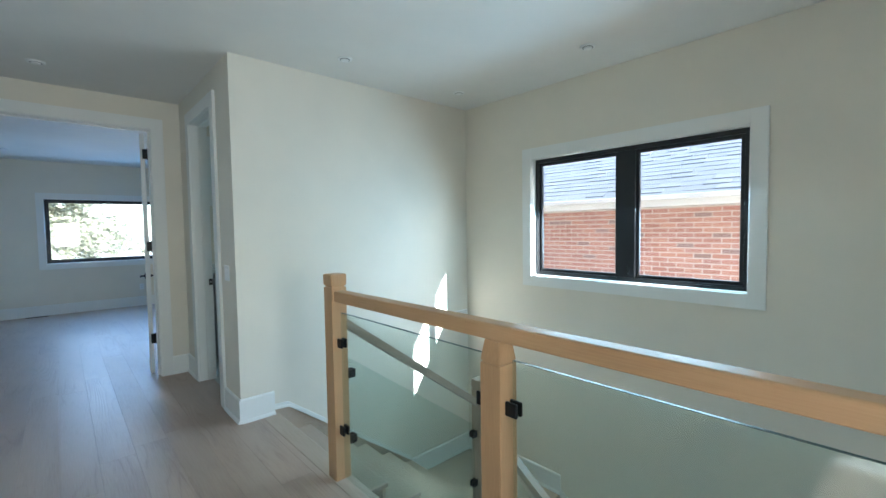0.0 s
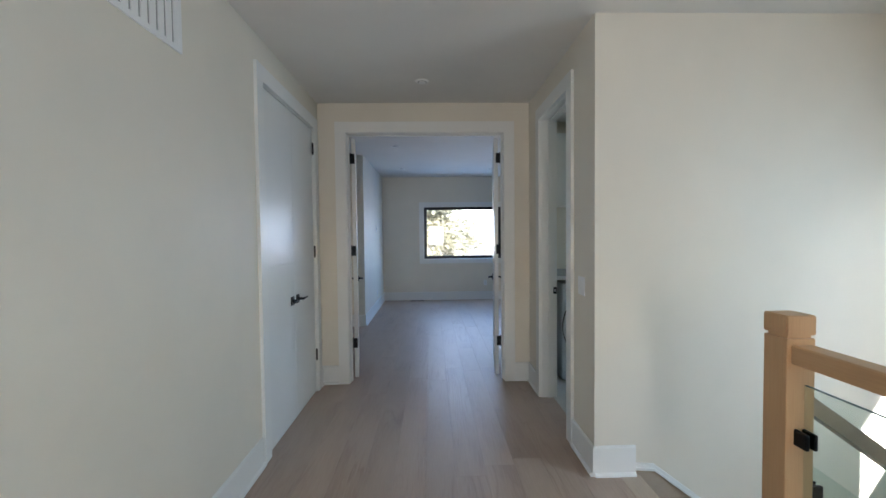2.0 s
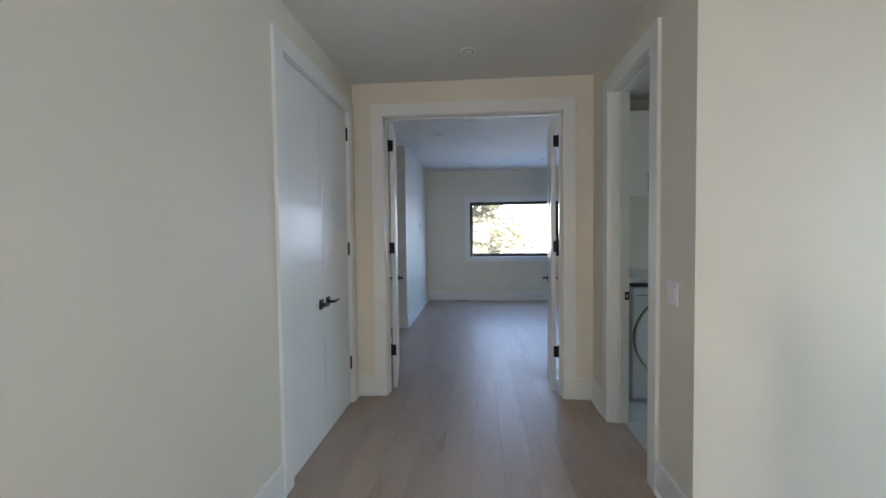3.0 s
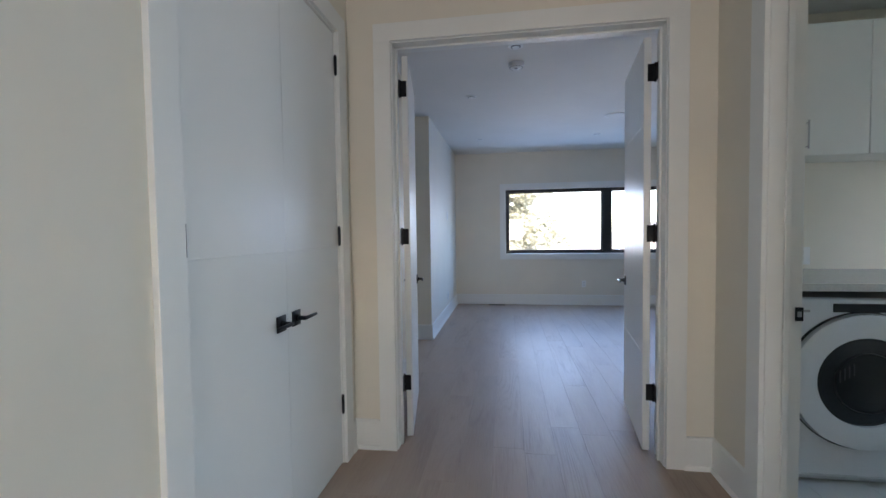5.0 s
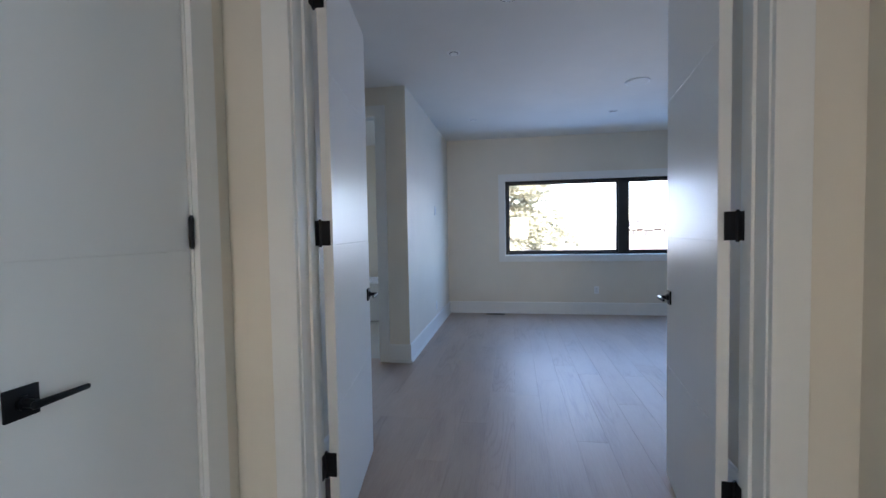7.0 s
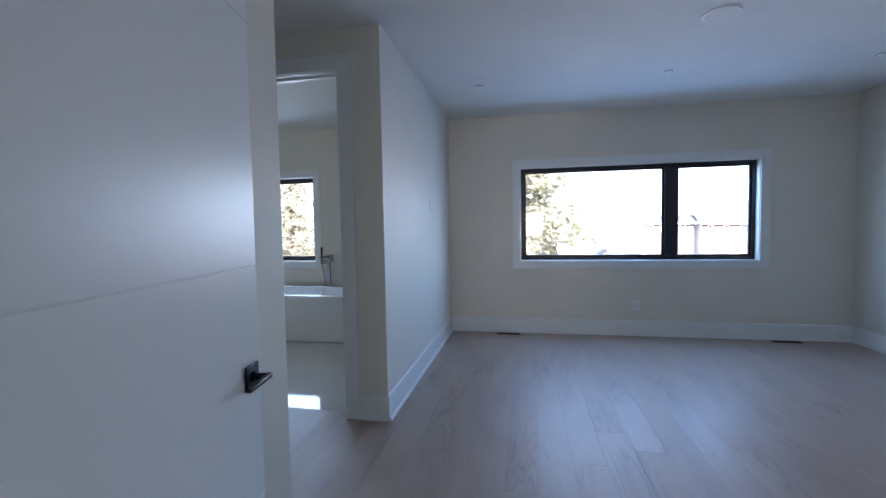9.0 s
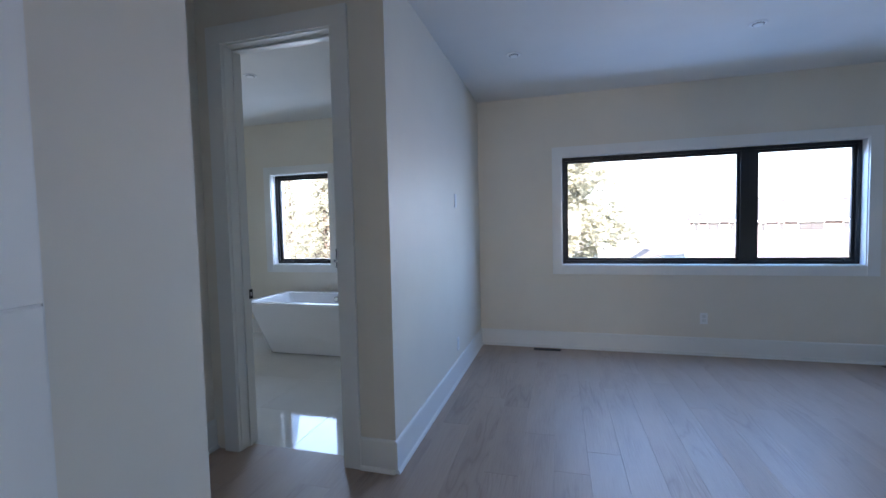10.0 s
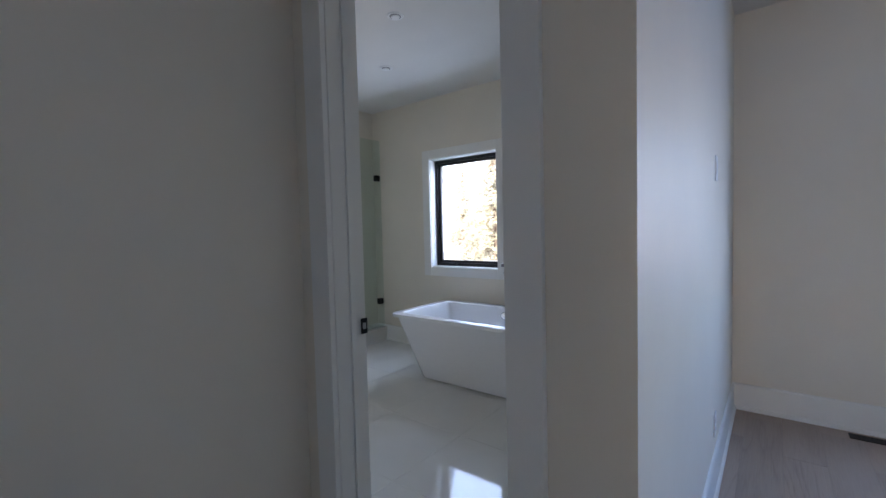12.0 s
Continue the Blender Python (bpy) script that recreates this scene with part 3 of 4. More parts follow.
rail = thing("railing", (1.46, 2.33, 0), "oak handrail on newel posts with greenish glass panels by the stairwell", "railing")
RX = 1.46
newel(rail, RX, 2.33, -0.2, 1.205)
bm = bmesh.new()
rbox(bm, RX - 0.035, -2.95, 1.05, RX + 0.035, 2.283, 1.112, 0.007, 3)
part("handrail", bm, RAIL_Y, rail)
for y in (1.095, -0.20, -1.5, -2.9):
    newel(rail, RX, y, -0.2, 1.052, False)
for y0, y1 in ((1.165, 2.262), (-0.13, 1.025), (-1.43, -0.27)):
    part("glass_panel", boxes((RX - 0.005, y0, 0.022, RX + 0.005, y1, 0.985)), GLASS, rail, "clear greenish tempered glass panel")
    bm = boxes((RX - 0.0052, y0, 0.985, RX + 0.0052, y1, 0.9865))
    part("glass_edge", bm, GLASS_EDGE, rail)
    for y in (y0 + 0.0, y1 - 0.0):
        for z in (0.30, 0.81):
            clip(rail, RX, y, z, "y")

srail = thing("stair_railing", (2.68, 2.33, LZ), "sloping oak handrail with greenish glass along the stairs", "railing")
newel(srail, 2.68, 2.33, LZ, 0.275, mat=RAIL_G)
bm = bmesh.new()
prism(bm, [(1.505, 0.885), (2.635, 0.07), (2.635, 0.13), (1.505, 0.945)], "y", 2.30, 2.36)
part("handrail", bm, RAIL_X, srail)
bm = bmesh.new()
prism(bm, [(1.53, 0.70), (2.61, -0.07), (2.61, -0.92), (1.53, -0.15)], "y", 2.325, 2.335)
part("glass_panel", bm, GLASS, srail, "clear greenish tempered glass panel")
for x, z in ((1.545, 0.60), (1.545, 0.20), (2.60, -0.14), (2.60, -0.53)):
    clip(srail, x, 2.33, z, "x")
bm = bmesh.new()
prism(bm, [(2.28, -0.02), (2.28, -0.08), (0.6, -1.22), (0.6, -1.16)], "x", 2.65, 2.71)
part("handrail", bm, RAIL_X, srail)
bm = bmesh.new()
prism(bm, [(2.26, -0.18), (0.7, -1.24), (0.7, -2.0), (2.26, -0.95)], "x", 2.675, 2.685)
part("glass_panel", bm, GLASS, srail, "clear greenish tempered glass panel")


# ---- ceiling fixtures ----
def disc(r0, r1, depth, x, y, z, seg=40):
    bm = bmesh.new()
    cyl(bm, r0, r1, depth, pose(x, y, z), seg)
    return bm


def puck(x, y, r=0.056):
    t = thing("recessed_light", (x, y, C), "white recessed ceiling light, switched off", "ceiling light", group="recessed lights")
    part("trim_ring", disc(r - 0.004, r + 0.002, 0.007, x, y, C - 0.0035), PLASTIC, t, smooth=True)
    part("gap_ring", disc(r * 0.66, r * 0.68, 0.003, x, y, C - 0.0085), RECESS, t, "dark grey ring", smooth=True)
    part("lens", disc(r * 0.50, r * 0.54, 0.005, x, y, C - 0.0125), PLASTIC, t, "white lens", smooth=True)
    return t


for x, y in ((1.97, 3.04), (3.22, 3.07), (3.21, 1.71), (0.21, 4.58), (0.20, 6.04), (-0.24, 7.20), (-0.28, 9.30), (1.45, 9.30), (3.1, 9.3), (-2.6, 9.0), (-3.3, 9.6)):
    puck(x, y)
SX, SY = 0.21, 6.39
sm = thing("smoke_detector", (SX, SY, C), "round white smoke detector with dark vents on the ceiling", "smoke detector")
part("mounting_plate", disc(0.070, 0.070, 0.010, SX, SY, C - 0.005), PLASTIC, sm, smooth=True)
bm = disc(0.062, 0.066, 0.018, SX, SY, C - 0.019)
merge(bm, disc(0.044, 0.062, 0.012, SX, SY, C - 0.034))
part("housing", bm, PLASTIC, sm, smooth=True)
for i in range(12):
    a = i * math.tau / 12
    bm = bmesh.new()
    rbox(bm, 0.050, -0.009, -0.0015, 0.0575, 0.009, 0.0015, 0.0006, 1)
    bmesh.ops.transform(bm, matrix=Matrix.Translation((SX, SY, C - 0.0345)) @ Matrix.Rotation(a, 4, "Z"), verts=bm.verts)
    part("vent_slot", bm, RECESS, sm, "dark vent slot")
part("test_button", disc(0.012, 0.014, 0.004, SX, SY, C - 0.042, 20), DUCT, sm, "grey test button")
sp = thing("ceiling_speaker", (1.45, 8.24, C), "round white speaker flush in the ceiling", "speaker")
bm = bmesh.new()
cyl(bm, 0.112, 0.117, 0.010, pose(1.45, 8.24, C - 0.005), 48)
part("rim", bm, PLASTIC, sp, smooth=True)
bm = bmesh.new()
cyl(bm, 0.098, 0.100, 0.003, pose(1.45, 8.24, C - 0.0115), 48)
part("grille", bm, CEIL, sp, smooth=True)


# ---- wall plates, vents ----
def plate(name, axis, face, side, u, z, w, h, label, category, detail="rocker"):
    t = thing(name, ((face, u, z) if axis == "x" else (u, face, z)), label, category)
    def bx(p0, p1, d0, d1, q0, q1, mat, nm, r=0.0015):
        bm = bmesh.new()
        lo, hi = sorted((face + side * d0, face + side * d1))
        if axis == "x":
            rbox(bm, lo, u + p0, z + q0, hi, u + p1, z + q1, r)
        else:
            rbox(bm, u + p0, lo, z + q0, u + p1, hi, z + q1, r)
        part(nm, bm, mat, t)
    bx(-w / 2, w / 2, 0, 0.006, -h / 2, h / 2, PLASTIC, "cover_plate")
    k = max(1, round(w / 0.07)) if detail == "rocker" else 1
    for i in range(k):
        c = (i - (k - 1) / 2) * 0.046
        if detail == "rocker":
            bx(c - 0.016, c + 0.016, 0.005, 0.009, -0.032, 0.032, PLASTIC, "rocker")
        else:
            bx(-0.017, 0.017, 0.005, 0.008, 0.006, 0.036, SOCKET, "socket")
            bx(-0.017, 0.017, 0.005, 0.008, -0.036, -0.006, SOCKET, "socket")
    return t


plate("light_switch", "x", HR, -1, 3.685, 1.135, 0.115, 0.12, "white double light switch on the hall wall", "switch")
plate("light_switch", "x", BL, 1, 9.37, 1.60, 0.07, 0.12, "white single light switch on the bedroom wall", "switch")
plate("wall_outlet", "x", BL, 1, 9.37, 0.32, 0.07, 0.115, "white wall outlet above the baseboard", "outlet", "sockets")
plate("wall_outlet", "y", BF, -1, 1.48, 0.38, 0.07, 0.115, "white wall outlet under the window", "outlet", "sockets")
plate("wall_outlet", "x", -2.05, 1, 7.35, 0.35, 0.07, 0.115, "white wall outlet beside the bathroom door", "outlet", "sockets")


def register(x, y, w=0.29, d=0.075):
    t = thing("floor_register", (x, y, 0), "dark metal floor register by the baseboard", "vent", group="floor registers")
    bm = bmesh.new()
    for a in (boxes((x - w / 2, y - d / 2, 0, x + w / 2, y - d / 2 + 0.01, 0.005), (x - w / 2, y + d / 2 - 0.01, 0, x + w / 2, y + d / 2, 0.005),
                    (x - w / 2, y - d / 2 + 0.01, 0, x - w / 2 + 0.01, y + d / 2 - 0.01, 0.005), (x + w / 2 - 0.01, y - d / 2 + 0.01, 0, x + w / 2, y + d / 2 - 0.01, 0.005)),):
        merge(bm, a)
    part("rim", bm, SHADE, t)
    bm = bmesh.new()
    box(bm, x - w / 2 + 0.01, y - d / 2 + 0.01, 0.0002, x + w / 2 - 0.01, y + d / 2 - 0.01, 0.0015)
    k = 14
    for i in range(k):
        a = x - w / 2 + 0.01 + (w - 0.02) * (i + 0.3) / k
        box(bm, a, y - d / 2 + 0.01, 0.0, a + 0.009, y + d / 2 - 0.01, 0.004)
    part("louvres", bm, SHADE, t)


register(-0.07, 10.43)
register(3.06, 10.43)

# return air grille high on the hall wall
gr = thing("return_air_grille", (HL, 2.68, 2.28), "white return air grille high on the hall wall", "vent")
gy0, gy1, gz0, gz1 = 2.10, 2.905, 2.29, 2.62
bm = boxes((HL, gy0, gz0, HL + 0.008, gy0 + 0.025, gz1), (HL, gy1 - 0.025, gz0, HL + 0.008, gy1, gz1),
           (HL, gy0 + 0.025, gz0, HL + 0.008, gy1 - 0.025, gz0 + 0.025), (HL, gy0 + 0.025, gz1 - 0.025, HL + 0.008, gy1 - 0.025, gz1))
part("rim", bm, PLASTIC, gr)
k = 15
for i in range(k):
    y = gy0 + 0.035 + (gy1 - gy0 - 0.07) * i / (k - 1)
    part("slat", boxes((HL, y - 0.018, gz0 + 0.025, HL + 0.006, y + 0.018, gz1 - 0.025)), PLASTIC, gr)
# grey sheet on the wall gives the shade between the slats
part("shadow_backing", boxes((HL + 0.0002, gy0 + 0.025, gz0 + 0.025, HL + 0.001, gy1 - 0.025, gz1 - 0.025)), DUCT, gr)

# air vent low in the stairwell
vt = thing("wall_vent", (3.60, WB, 0.50), "white air vent on the stairwell wall", "vent")
bm = bmesh.new()
rbox(bm, 3.46, WB - 0.008, 0.41, 3.70, WB, 0.54, 0.002)
part("cover_plate", bm, PLASTIC, vt)
bm = bmesh.new()
for i in range(6):
    box(bm, 3.475, WB - 0.011, 0.425 + i * 0.018, 3.685, WB - 0.0075, 0.435 + i * 0.018)
part("louvres", bm, COUNTER, vt)


# ---- laundry ----
def washer(x0, y0, w=0.69, d=0.74, h=0.98):
    t = thing("washing_machine", (x0 + w / 2, y0, 0), "white front-loading washing machine with dark round door", "washing machine")
    bm = bmesh.new()
    rbox(bm, x0, y0 + 0.012, 0.03, x0 + w, y0 + d, h, 0.012, 3)
    rbox(bm, x0 + 0.02, y0 + 0.05, 0, x0 + w - 0.02, y0 + d - 0.05, 0.031, 0.004, 1)
    part("body", bm, ENAMEL, t)
    bm = bmesh.new()
    rbox(bm, x0 + 0.004, y0, 0.05, x0 + w - 0.004, y0 + 0.013, h - 0.004, 0.008, 3)
    part("front_panel", bm, ENAMEL, t)
    bm = bmesh.new()
    rbox(bm, x0 + 0.215, y0 - 0.003, h - 0.073, x0 + 0.485, y0 + 0.004, h - 0.028, 0.002)
    part("display", bm, DARK, t, "dark display")
    bm = bmesh.new()
    rbox(bm, x0 + 0.51, y0 - 0.003, h - 0.07, x0 + 0.62, y0 + 0.004, h - 0.03, 0.002)
    for i in range(3):
        rbox(bm, x0 + 0.50 + i * 0.04, y0 - 0.004, h - 0.095, x0 + 0.520 + i * 0.04, y0 + 0.004, h - 0.083, 0.002)
    part("button_panel", bm, COUNTER, t, "grey buttons")
    bm = bmesh.new()
    rbox(bm, x0 + 0.03, y0 - 0.001, h - 0.075, x0 + 0.11, y0 + 0.004, h - 0.062, 0.001)
    part("badge", bm, STEEL, t, "grey maker's badge")
    cx, cz = x0 + 0.355, 0.555
    def ring(r0, r1, ya, yb, mat, nm, lab=""):
        bm = bmesh.new()
        seg = 64
        rows = []
        for r, y in ((r0, ya), (r0, yb), ((r0 + r1) / 2, yb - 0.012), (r1, yb), (r1, ya)):
            rows.append([bm.verts.new((cx + r * math.cos(a * math.tau / seg), y, cz + r * math.sin(a * math.tau / seg))) for a in range(seg)])
        for a in range(seg):
            for q in range(5):
                p, s = rows[q], rows[(q + 1) % 5]
                bm.faces.new((p[a], p[(a + 1) % seg], s[(a + 1) % seg], s[a]))
        return part(nm, bm, mat, t, lab, smooth=True)
    ring(0.350, 0.357, y0 + 0.004, y0 - 0.004, DARK, "door_seam", "dark seam")
    ring(0.228, 0.346, y0 + 0.004, y0 - 0.035, ENAMEL, "door_ring", "white door ring")
    bm = bmesh.new()
    b = bmesh.new()
    bmesh.ops.create_uvsphere(b, u_segments=48, v_segments=20, radius=0.233)
    merge(bm, b, pose(cx, y0 - 0.012, cz) @ Matrix.Diagonal((1, 0.14, 1, 1)))
    part("door_glass", bm, DARK, t, "dark domed door glass", smooth=True)
    bm = bmesh.new()
    for i in range(5):
        rbox(bm, cx - 0.15 + i * 0.02, y0 - 0.0445 + 0.002 * (4 - i) * 0.5, cz - 0.01 + 0.012 * i, cx - 0.145 + i * 0.02, y0 - 0.030, cz + 0.05 + 0.012 * i, 0.001)
    part("drum_ribs", bm, DRUM, t, "dim grey drum ribs")
    ring(0.150, 0.154, y0 - 0.030, y0 - 0.0385, DRUM, "drum_rim", "dim grey drum rim")
    return t


washer(1.56, 5.10)
washer(2.28, 5.10)
ct = thing("laundry_worktop", (1.39, 5.5, 1.0), "light grey quartz worktop above the washing machines", "worktop")
bm = bmesh.new()
rbox(bm, 1.39, 5.06, 1.02, 3.6, 5.90, 1.06, 0.003)
part("top", bm, COUNTER, ct)
for i in range(5):
    x0 = 1.495 + i * 0.38
    cab = thing("wall_cabinet", (x0 + 0.19, 5.9, 1.78), "plain white wall cabinet with a steel bar handle", "cabinet", group="laundry wall cabinets")
    part("body", boxes((x0, 5.57, 1.78, x0 + 0.377, 5.90, 2.56)), DOOR, cab)
    bm = bmesh.new()
    rbox(bm, x0 + 0.001, 5.55, 1.778, x0 + 0.376, 5.568, 2.56, 0.0015)
    d = part("door", bm, DOOR, cab)
    bm = bmesh.new()
    hx = x0 + (0.035 if i % 2 == 1 else 0.342)
    cyl(bm, 0.005, 0.005, 0.17, pose(hx, 5.52, 1.90), 12)
    cyl(bm, 0.004, 0.004, 0.03, pose(hx, 5.535, 1.83, 90), 10)
    cyl(bm, 0.004, 0.004, 0.03, pose(hx, 5.535, 1.97, 90), 10)
    part("bar_handle", bm, STEEL, d, "brushed steel bar handle")
plate("wall_outlet", "y", 5.90, -1, 2.11, 1.15, 0.115, 0.12, "white outlet above the laundry worktop", "outlet", "sockets")


# ---- bathroom ----
def tub(x0, x1, y0, y1, top):
    t = thing("bathtub", ((x0 + x1) / 2, (y0 + y1) / 2, 0), "white freestanding bathtub with sloping sides under the window", "bathtub")
    bm = bmesh.new()
    def loop(ix, iy, z, r=0.05, k=5):
        pts = []
        a0, a1, b0, b1 = x0 + ix, x1 - ix, y0 + iy, y1 - iy
        for cx, cy, s in ((a1 - r, b1 - r, 0), (a0 + r, b1 - r, 90), (a0 + r, b0 + r, 180), (a1 - r, b0 + r, 270)):
            for i in range(k + 1):
                a = radians(s + 90 * i / k)
                pts.append(bm.verts.new((cx + r * math.cos(a), cy + r * math.sin(a), z)))
        return pts
    rows = [loop(0.21, 0.17, 0.012), loop(0.20, 0.165, 0.024), loop(0.035, 0.03, top - 0.035), loop(0.0, 0.0, top - 0.03), loop(-0.002, -0.002, top - 0.005), loop(0.006, 0.006, top),
            loop(0.065, 0.065, top), loop(0.075, 0.075, top - 0.01), loop(0.19, 0.14, 0.20), loop(0.30, 0.22, 0.13, 0.04)]
    for p, q in zip(rows, rows[1:]):
        for i in range(len(p)):
            j = (i + 1) % len(p)
            bm.faces.new((p[i], p[j], q[j], q[i]))
    bm.faces.new(rows[0][::-1])
    bm.faces.new(rows[-1])
    part("shell", bm, ACRYLIC, t, smooth=True)
    # dark inset base draws the shadow line where the tub meets the floor
    part("shadow_strip", boxes((x0 + 0.235, y0 + 0.195, 0.0, x1 - 0.235, y1 - 0.195, 0.0125)), RECESS, t, "dark inset strip that draws the shadow line under the tub")
    bm = bmesh.new()
    cyl(bm, 0.036, 0.034, 0.016, pose(-2.55, y1 - 0.090, top - 0.078, 80), 28)
    part("overflow_ring", bm, STEEL, t, "steel overflow ring", smooth=True)
    bm = bmesh.new()
    cyl(bm, 0.026, 0.024, 0.022, pose(-2.55, y1 - 0.093, top - 0.078, 80), 28)
    part("overflow_cover", bm, CHROME, t, "chrome overflow cover", smooth=True)
    return t


tub(-3.29, -1.55, 9.55, 10.38, 0.60)
fc = thing("tub_faucet", (-2.505, 10.43, 0), "steel floor-standing tub faucet with black-tipped hand shower", "faucet")
bm = bmesh.new()
cyl(bm, 0.05, 0.045, 0.012, pose(-2.505, 10.43, 0.006), 28)
rbox(bm, -2.525, 10.41, 0.01, -2.485, 10.45, 1.02, 0.004)
part("column", bm, GUN, fc)
bm = bmesh.new()
rbox(bm, -2.59, 10.40, 0.93, -2.445, 10.46, 0.965, 0.004)
rbox(bm, -2.523, 10.20, 0.985, -2.487, 10.43, 1.015, 0.004)
rbox(bm, -2.46, 10.41, 0.95, -2.44, 10.45, 1.03, 0.004)
part("spout", bm, GUN, fc)
bm = bmesh.new()
cyl(bm, 0.013, 0.013, 0.22, pose(-2.60, 10.42, 1.02), 16)
part("hand_shower", bm, BLACK, fc, "black hand shower", smooth=True)
bm = bmesh.new()
rbox(bm, -2.615, 10.40, 0.90, -2.545, 10.43, 0.92, 0.003)
last = None
for q in range(13):
    u = q / 12
    at = Vector((-2.60 + 0.045 * math.sin(u * math.pi), 10.42, 0.91 - 0.85 * u))
    if last is not None:
        d = at - last
        cyl(bm, 0.006, 0.006, d.length * 1.05, Matrix.Translation((at + last) / 2) @ d.to_track_quat("Z", "Y").to_matrix().to_4x4(), 8)
    last = at
part("shower_hose", bm, GUN, fc, smooth=True)
sh = thing("shower_screen", (-4.38, 10.2, 0), "greenish clear glass shower door with black hinges and knob", "shower screen")
part("glass_panel", boxes((-4.385, 9.72, 0.165, -4.375, 10.522, 2.42)), GLASS, sh)
part("curb", boxes((-4.43, 9.6, 0.0, -4.33, 10.525, 0.16)), TILE, sh)
for z in (0.48, 1.97):
    bm = bmesh.new()
    rbox(bm, -4.40, 10.43, z - 0.035, -4.36, 10.50, z + 0.035, 0.004)
    part("hinge", bm, BLACK, sh, "black glass hinge")
bm = bmesh.new()
cyl(bm, 0.014, 0.014, 0.07, pose(-4.36, 9.85, 1.14, 0, 90), 16)
part("knob", bm, BLACK, sh, "black door knob")


# ---- outside ----
GROUND = plain("lawn_ground", (0.20, 0.17, 0.13), 0.95, spread=0.3, scale=0.8)
part("ground", boxes((-700, -700, -3.4, 700, 700, -3.2)), GROUND, None, "dry grass ground round the houses", kind="structure")


def varied(name, stops, rough, scale, relief, spread=0.25):
    """A colour picked for each object or island, with grain."""
    m, n, l, p = material(name, rough)
    info, geo = n.new("ShaderNodeObjectInfo"), n.new("ShaderNodeNewGeometry")
    add = n.new("ShaderNodeMath")
    add.operation = "ADD"
    l.new(info.outputs["Random"], add.inputs[0])
    l.new(geo.outputs["Random Per Island"], add.inputs[1])
    fr = n.new("ShaderNodeMath")
    fr.operation = "FRACT"
    l.new(add.outputs[0], fr.inputs[0])
    col = ramp(n, l, fr.outputs[0], stops)
    f = noise_node(n, l, coords(n, l, (1, 1, 1)).outputs["Vector"], scale, 4)
    hs, mr = n.new("ShaderNodeHueSaturation"), n.new("ShaderNodeMapRange")
    mr.inputs["To Min"].default_value, mr.inputs["To Max"].default_value = 1 - spread, 1 + spread
    l.new(f, mr.inputs["Value"])
    l.new(mr.outputs["Result"], hs.inputs["Value"])
    l.new(col, hs.inputs["Color"])
    l.new(hs.outputs["Color"], p.inputs["Base Color"])
    bump(n, l, p, f, 0.5, relief)
    return m


BRICK = varied("red_brick", ((0.0, (0.32, 0.145, 0.115)), (0.35, (0.37, 0.175, 0.135)), (0.6, (0.41, 0.205, 0.15)), (0.92, (0.35, 0.17, 0.14)), (0.94, (0.24, 0.155, 0.14)), (1.0, (0.27, 0.165, 0.15))), 0.85, 60, 0.002)
SHINGLE = varied("roof_shingle", ((0.0, (0.122, 0.12, 0.12)), (0.5, (0.136, 0.134, 0.134)), (1.0, (0.152, 0.15, 0.15))), 0.9, 120, 0.002, 0.15)
MORTAR = plain("mortar", (0.52, 0.43, 0.38), 0.95)
FASCIA = plain("fascia_metal", (0.56, 0.51, 0.46), 0.5, spread=0.02)
FARBRICK = plain("far_brick", (0.155, 0.125, 0.12), 0.9, scale=3)
FARPANE = plain("far_window_glass", (0.03, 0.03, 0.035), 0.3)
FARROOF = plain("far_roof", (0.066, 0.063, 0.065), 0.9, scale=3)
LEAF = varied("spruce_needles", ((0.0, (0.22, 0.215, 0.15)), (0.5, (0.32, 0.315, 0.22)), (1.0, (0.41, 0.395, 0.29))), 0.7, 6, 0.0, 0.2)
# needles let part of the light through
nodes, links = LEAF.node_tree.nodes, LEAF.node_tree.links
through_light, both = nodes.new("ShaderNodeBsdfTranslucent"), nodes.new("ShaderNodeMixShader")
through_light.inputs["Color"].default_value = (0.40, 0.39, 0.31, 1)
both.inputs[0].default_value = 0.45
links.new(nodes["Principled BSDF"].outputs[0], both.inputs[1])
links.new(through_light.outputs[0], both.inputs[2])
links.new(both.outputs[0], nodes["Material Output"].inputs["Surface"])
BARK = plain("bark", (0.12, 0.085, 0.06), 0.95, scale=12, spread=0.3)

nb = thing("neighbour_house", (6.5, 2.5, -3.2), "red brick neighbouring house with pale grey shingle roof", "house")
nwall = part("wall", boxes((6.5035, -8, -3.2, 6.8, 12, 1.72)), MORTAR, nb)
roof = bmesh.new()
TAN = math.tan(radians(30))
RXE, RZE = 6.12, 1.845
prism(roof, [(RXE, RZE - 0.03), (RXE + 7, RZE - 0.03 + 7 * TAN), (RXE + 14, RZE - 0.03), (RXE + 14, RZE - 0.05), (RXE, RZE - 0.05)], "y", -8.3, 12.3)
roof = part("roof", roof, SHINGLE, nb)
bm = bmesh.new()
rbox(bm, RXE - 0.01, -8.3, 1.70, RXE + 0.012, 12.3, 1.84, 0.003)
rbox(bm, RXE - 0.05, -8.3, 1.78, RXE - 0.011, 12.3, 1.845, 0.012)
part("fascia", bm, FASCIA, nb, "pale metal fascia and gutter")
part("soffit", boxes((RXE + 0.012, -8.3, 1.70, 6.512, 12.3, 1.712)), FASCIA, nb)


